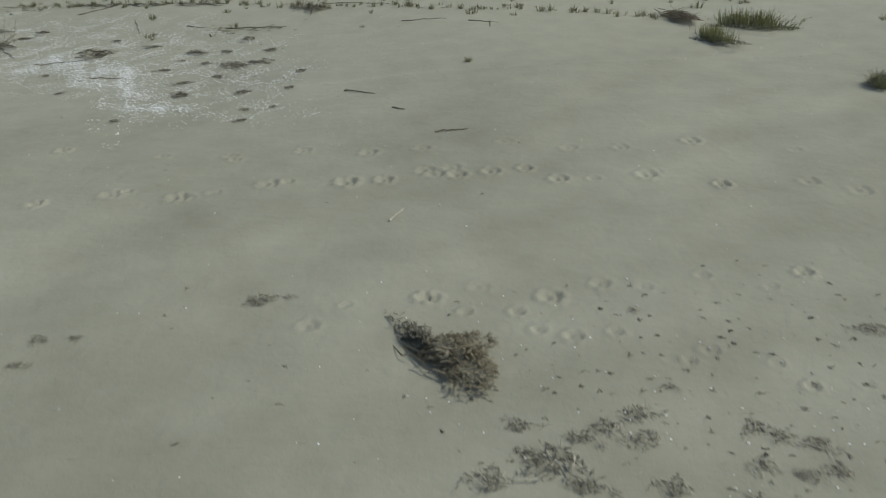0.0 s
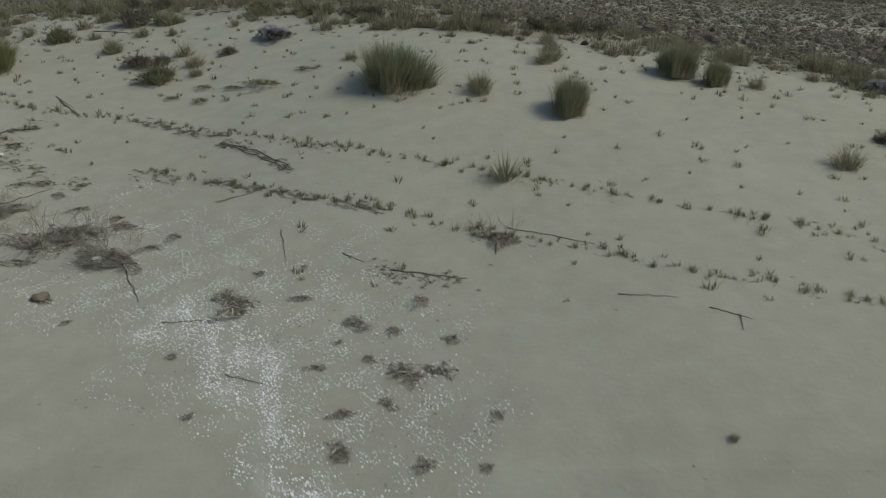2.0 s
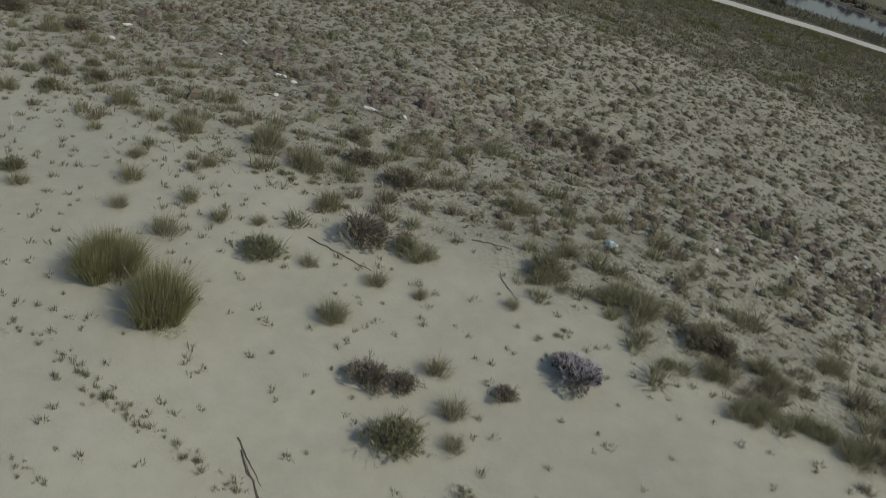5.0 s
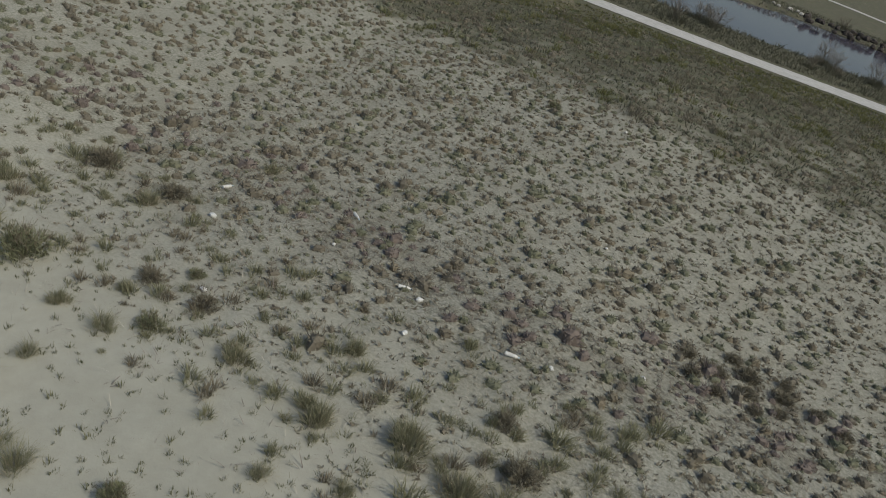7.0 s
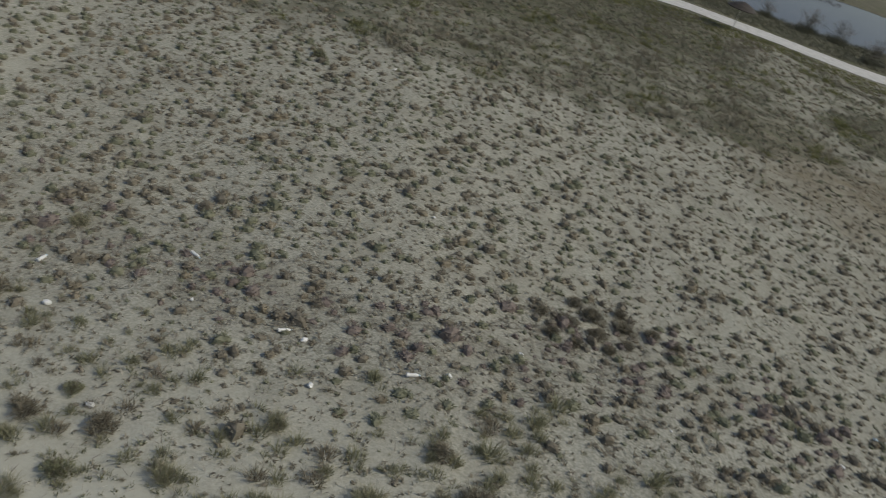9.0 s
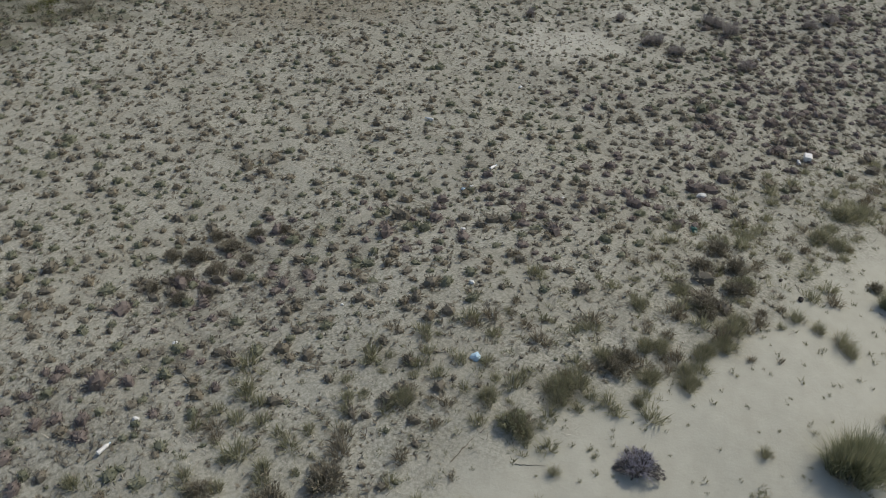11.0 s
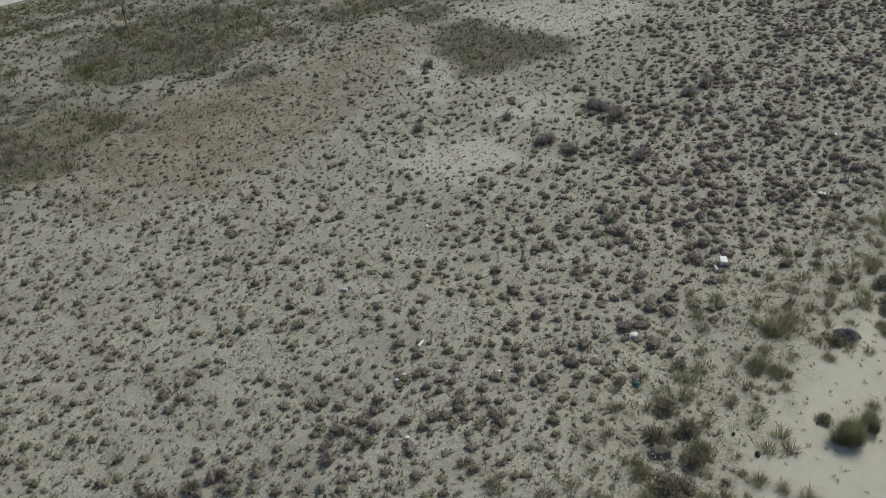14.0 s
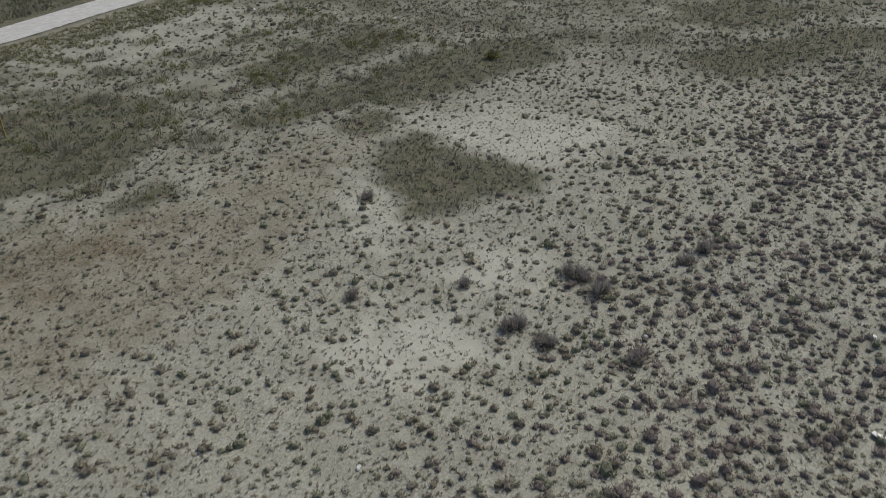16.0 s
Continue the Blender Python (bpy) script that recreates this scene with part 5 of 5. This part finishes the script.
def chips(name, label, x, y, g, size, material):
    """Broken shells: small tilted cups of four triangles."""
    n = len(x)
    s = g.uniform(0.5, 1.4, n) * size
    a = g.uniform(0, 6.283, n)[:, None] + np.array([0, 1.4, 3.0, 4.6])[None]
    z = height(x, y)
    rim = np.stack([x[:, None] + np.cos(a) * s[:, None], y[:, None] + np.sin(a) * s[:, None] * 0.75, z[:, None] + g.uniform(0, 1, (n, 4)) * s[:, None] * 0.7], 2)
    top = np.stack([x, y, z + s * 0.75], 1)[:, None]
    v = np.concatenate([rim, top], 1)
    f = np.array([[0, 1, 4], [1, 2, 4], [2, 3, 4], [3, 0, 4]])
    faces = (f[None] + (np.arange(n) * 5)[:, None, None]).reshape(-1, 3)
    return tagged(new(name, mesh_from(name, v.reshape(-1, 3), faces, material)), label, "shells", kind="stuff")


X, Y, g = scatter(0.0195, -9.5, 1, 7, 16, 16)
w = sum(blob(X, Y, p, 0.28, 80 + k) for k, p in enumerate(SHELLS))
wide = sum(blob(X, Y, p, 1.0, 88 + k) for k, p in enumerate(SHELL_SCATTER))
w, wide = np.clip(w, 0, 1), np.clip(wide, 0, 1)
keep = g.uniform(0, 1, len(X)) < 0.72 * w * np.clip(0.6 + 0.7 * wave(X, Y, 0.45, 87), 0.12, 1)
chips("shell_bank", "bank of broken white shells on sand", X[keep], Y[keep], g, 0.012, M_SHELL)
keep = g.uniform(0, 1, len(X)) < 0.40 * wide * (1 - w) * np.clip(0.45 + wave(X, Y, 0.7, 86), 0.06, 1)
chips("shell_scatter", "thinly scattered broken white shells on sand", X[keep], Y[keep], g, 0.0095, M_SHELL)
X, Y, g = scatter(0.10, -6, 6, 1.5, 14, 17)
keep = g.uniform(0, 1, len(X)) < 0.03 + 0.22 * np.clip((4.6 - Y) / 1.5, 0, 1) * np.clip((X + 0.5) / 1, 0, 1)
chips("shell_bits", "scattered bits of white shell", X[keep], Y[keep], g, 0.0075, M_SHELL)

X, Y, g = scatter(0.14, -9, 7, 2, 18, 24)
keep = (edge_gap(X, Y) < 0) & (g.uniform(0.12, 0.72, len(X)) < 0.10 + 0.10 * wave(X, Y, 1.6, 108) + 0.35 * sum(blob(X, Y, p, 1.5, 88 + k) for k, p in enumerate(SHELL_SCATTER)) + 0.7 * np.clip((4.9 - Y) / 1.5, 0, 1) * np.clip((X + 0.6) / 1.2, 0.15, 1))
field("weed_bits", "small dark bits of dried weed on the sand", [tangle(740 + k, 4, 0.03, 0.02, 0.008, 0.06, 0.008, 1.5) for k in range(8)], X[keep], Y[keep], g.uniform(0.25, 0.95, keep.sum()), g, M_WEED)

# ---------------------------------------------------------------- flotsam


def lathe(name, profile, material, parent, n=10):
    """A turned part along x, from (along, radius) pairs."""
    bm = bmesh.new()
    rings = [[bm.verts.new((u, r * math.cos(k * 6.283 / n), r * math.sin(k * 6.283 / n))) for k in range(n)] for u, r in profile]
    for p, q in zip(rings, rings[1:]):
        for k in range(n):
            bm.faces.new((p[k], q[k], q[(k + 1) % n], p[(k + 1) % n]))
    bm.faces.new(rings[0])
    bm.faces.new(rings[-1][::-1])
    bmesh.ops.recalc_face_normals(bm, faces=bm.faces)
    me = bpy.data.meshes.new(name)
    bm.to_mesh(me)
    bm.free()
    me.materials.append(material)
    ob = new(name, me)
    ob.parent = parent
    return ob


def bottle():
    root = new("plastic_bottle")
    lathe("body", [(-0.11, 0.025), (-0.105, 0.034), (-0.05, 0.035), (0.0, 0.032), (0.05, 0.035), (0.075, 0.028), (0.10, 0.013), (0.11, 0.012)], M_WHITE, root)
    lathe("cap", [(0.108, 0.016), (0.128, 0.016)], M_BLUE, root)["label"] = "blue screw cap"
    return tagged(root, "dirty white plastic bottle lying among dry shrubs", "bottle", "washed-up bottles")


def lump(name, label, category, group, sx, sy, sz, material, seed):
    """A crumpled, broken piece: a pinched ball."""
    g = random.Random(seed)
    bm = bmesh.new()
    bmesh.ops.create_icosphere(bm, subdivisions=2, radius=1)
    for v in bm.verts:
        k = 1 + 0.35 * noise.noise(v.co * 1.7 + Vector((seed, 0, 0))) + g.uniform(-0.08, 0.08)
        v.co = Vector((v.co.x * sx * k, v.co.y * sy * k, max(v.co.z, -0.5) * sz * k))
    me = bpy.data.meshes.new(name)
    bm.to_mesh(me)
    bm.free()
    me.materials.append(material)
    return tagged(new(name, me), label, category, group)


def lay(ob, x, y, turn, lift, scale=1.0):
    ob.matrix_basis = pose(x, y, on_ground(x, y) + lift, 0, 0, turn) @ Matrix.Diagonal((scale, scale, scale, 1))


BOTTLES = [(-20.52, 32.72, 70), (-14.93, 30.85, 20), (-12.18, 29.72, 10), (7.99, 23.93, 30), (2.72, 34.36, 100), (-17.30, 33.54, -40), (-12.31, 49.07, 60), (1.11, 30.56, 0)]
first = None
for k, (x, y, turn) in enumerate(BOTTLES):
    ob = bottle() if first is None else copy_thing(first, pose(0, 0, 0))
    first = first or ob
    lay(ob, x, y, turn, 0.05, 1.3)
for k, (x, y, s) in enumerate([(-19.87, 31.07, 0.9), (-14.48, 30.60, 0.8), (-14.25, 29.09, 0.7), (-11.37, 29.89, 0.7), (-18.13, 28.05, 0.8), (-34.18, 36.78, 1.2), (-11.26, 37.23, 0.5), (-17.02, 31.63, 0.5), (3.7, 25.2, 1.35), (18.9, 21.8, 1.2), (7.17, 33.80, 0.7), (16.00, 28.37, 0.8), (-2.30, 29.00, 0.6), (-0.20, 30.36, 0.6), (0.79, 27.95, 0.5), (-4.16, 27.28, 0.7), (-6.45, 29.20, 0.4), (-9.53, 31.18, 0.7), (45.98, 53.43, 1.2), (44.31, 64.42, 1.4), (7.27, 33.82, 0.5), (-9.60, 16.75, 0.5), (-7.70, 14.61, 0.4), (-6.60, 13.62, 0.8), (25.33, 64.46, 0.6), (32.66, 54.03, 0.6), (15.95, 28.36, 0.5)]):
    lay(lump("foam_scrap", "broken piece of dirty white foam among shrubs", "foam", "foam scraps", 0.10, 0.07, 0.05, M_WHITE, 3 + k), x, y, 40 * k, 0.04, s * 1.1)
for k, (x, y, s) in enumerate([(-6.15, 25.65, 1.15), (-0.5, 30.4, 0.7)]):
    lay(lump("blue_plastic_scrap", "crumpled pale blue plastic scrap", "plastic", "", 0.10, 0.09, 0.06, M_BLUE, 30 + k), x, y, 20, 0.03, s)
for k, (x, y, s) in enumerate([(1.7, 24.5, 1.1)]):
    lay(lump("green_crate_piece", "dark green plastic piece among grass", "plastic", "", 0.13, 0.08, 0.07, M_GREEN, 40 + k), x, y, 20, 0.03, s)
for k, (x, y, s) in enumerate([(0.43, 21.29, 0.9), (0.81, 21.91, 0.6)]):
    lay(lump("dark_stone", "small black stone on sand", "stone", "", 0.09, 0.07, 0.07, M_SIGN, 50 + k), x, y, 20, 0.03, s)

lay(lump("driftwood_root", "small brown weathered root lying on sand", "driftwood", "", 0.12, 0.09, 0.06, M_WOOD, 53), -6.92, 12.71, 20, 0.03)


# ---------------------------------------------------------------- marker post, canal side
def box(name, sx, sy, sz, m, material, parent, bevel=0.006):
    bm = bmesh.new()
    bmesh.ops.create_cube(bm, size=1, matrix=Matrix.Diagonal((sx, sy, sz, 1)))
    bmesh.ops.bevel(bm, geom=bm.edges[:], offset=bevel, segments=1, affect="EDGES")
    me = bpy.data.meshes.new(name)
    bm.to_mesh(me)
    bm.free()
    me.materials.append(material)
    ob = new(name, me)
    ob.parent = parent
    ob.matrix_basis = m
    return ob


def loose_board(label, x, y, turn, sx, sy, sz, tip):
    """A washed-up board or block with worn edges and a darker edge strip."""
    root = new("foam_board")
    box("body", sx, sy, sz, pose(0, 0, sz / 2), M_WHITE, root, 0.012)
    box("edge_strip", sx * 0.94, 0.02, sz * 0.7, pose(0, -sy / 2 - 0.008, sz / 2), M_STRAW, root, 0.004)["label"] = "dirty brown edge strip"
    root.matrix_basis = pose(x, y, on_ground(x, y) + 0.03, tip, -tip / 2, turn)
    tagged(root, label, "board", "washed-up boards")


loose_board("flat dirty white foam board lying among dry shrubs", 14.2, 21.6, 65, 0.36, 0.20, 0.05, 9)
loose_board("dirty white foam block beside a dry shrub", 8.35, 23.8, 20, 0.32, 0.22, 0.16, 5)

PX, PY, PH = (19.3, 61.1, 2.1)
M_POST = mat("yellow_painted_wood", (0.20, 0.15, 0.05), (0.36, 0.27, 0.09), 6, 0.8, 40, 0.2, 0.003)
post = new("marker_post")
box("pole", 0.08, 0.08, PH, pose(0, 0, PH / 2 - 0.05), M_POST, post)
box("sign_board", 0.26, 0.035, 0.42, pose(0, -0.06, PH - 0.12), M_SIGN, post)
box("sign_cap", 0.09, 0.09, 0.03, pose(0, 0, PH - 0.035), M_SIGN, post)
post.matrix_basis = pose(PX, PY, on_ground(PX, PY), 4, -9, 30)
tagged(post, "leaning yellow marker post with a dark board", "post")

UX, UY = (15.01, 78.71)
parasol = new("parasol")
lathe("pole", [(-0.1, 0.03), (2.2, 0.025)], M_PALEWOOD, parasol)
lathe("canopy", [(1.75, 1.15), (1.8, 1.15), (2.05, 0.75), (2.22, 0.30), (2.28, 0.03)], M_SIGN, parasol, 14)
parasol.matrix_basis = pose(UX, UY, on_ground(UX, UY), 0, -90, 0)
tagged(parasol, "dark round parasol standing by the canal", "parasol")


def bare_bush(seed):
    return plant("bare_bush", "tall leafless grey-brown bush on the canal bank", "bush", "canal bank bushes",
                 ("branchwork", rod_mesh("branchwork", rods(seed, 22, 0.8, 1.5, 0.38, 0.035, 3, 0.25), M_WOOD), ""),
                 ("undergrowth", blade_mesh("undergrowth", blades(seed + 1, 500, 1.3, 0.7, 0.7, 0.03, 0.4), M_SWARD), "dry green undergrowth"))


rng = random.Random(21)
banks = []
for k in range(34):
    px = rng.uniform(-34, 34)
    r = rng.choice((5.0, 6.4, 8.0, 9.5, 43.5, 45))
    banks.append((px, float(np.interp(px, RX, RY)) + (r + rng.uniform(-0.5, 0.5)) / 0.86, rng.uniform(0.55, 1.15)))
put_plants([bare_bush(950 + 9 * k) for k in range(4)], banks, 1.0, 22)
X, Y, g = scatter(0.7, -44, 50, 76, 144, 19)
r = road_gap(X, Y)
keep = ((r > 2.6) & (r < CANAL_IN + 0.8) | (r > CANAL_OUT - 1.2) & (r < CANAL_OUT + 8)) & (g.uniform(0, 1, len(X)) < 0.8)
field("bank_grass", "rough dark grass on the canal banks", [blades(980 + k, 10, 0.44, 0.55, 0.7, 0.05, 0.5) for k in range(5)], X[keep], Y[keep], g.uniform(0.6, 1.3, keep.sum()), g, M_SWARD)
tagged(strip("far_path", [(px, py + 84 / 0.86, 4.0) for px, py, w in ROAD], M_ROAD, -0.12), "pale gravel path beyond the canal", "path", kind="structure")
rng = random.Random(23)
for k in range(7):
    px = rng.uniform(-8, 0)
    py = float(np.interp(px, RX, RY)) + (CANAL_OUT + rng.uniform(-0.6, 3.0)) / 0.86
    lay(lump("bank_rock", "pale broken rock on the far canal bank", "rock", "bank rocks", 0.5, 0.4, 0.35, M_ROCK, 60 + k), px, py, rng.uniform(0, 360), 0.1, rng.uniform(0.5, 1.2))

for k in range(44):
    px = rng.uniform(0, 22)
    py = float(np.interp(px, RX, RY)) + (CANAL_OUT + rng.uniform(-0.9, 0.5)) / 0.86
    lay(lump("bank_rock", "dark wet rock along the far canal bank", "rock", "bank rocks", 0.55, 0.4, 0.4, M_SIGN, 90 + k), px, py, rng.uniform(0, 360), 0.15, rng.uniform(0.5, 1.2))
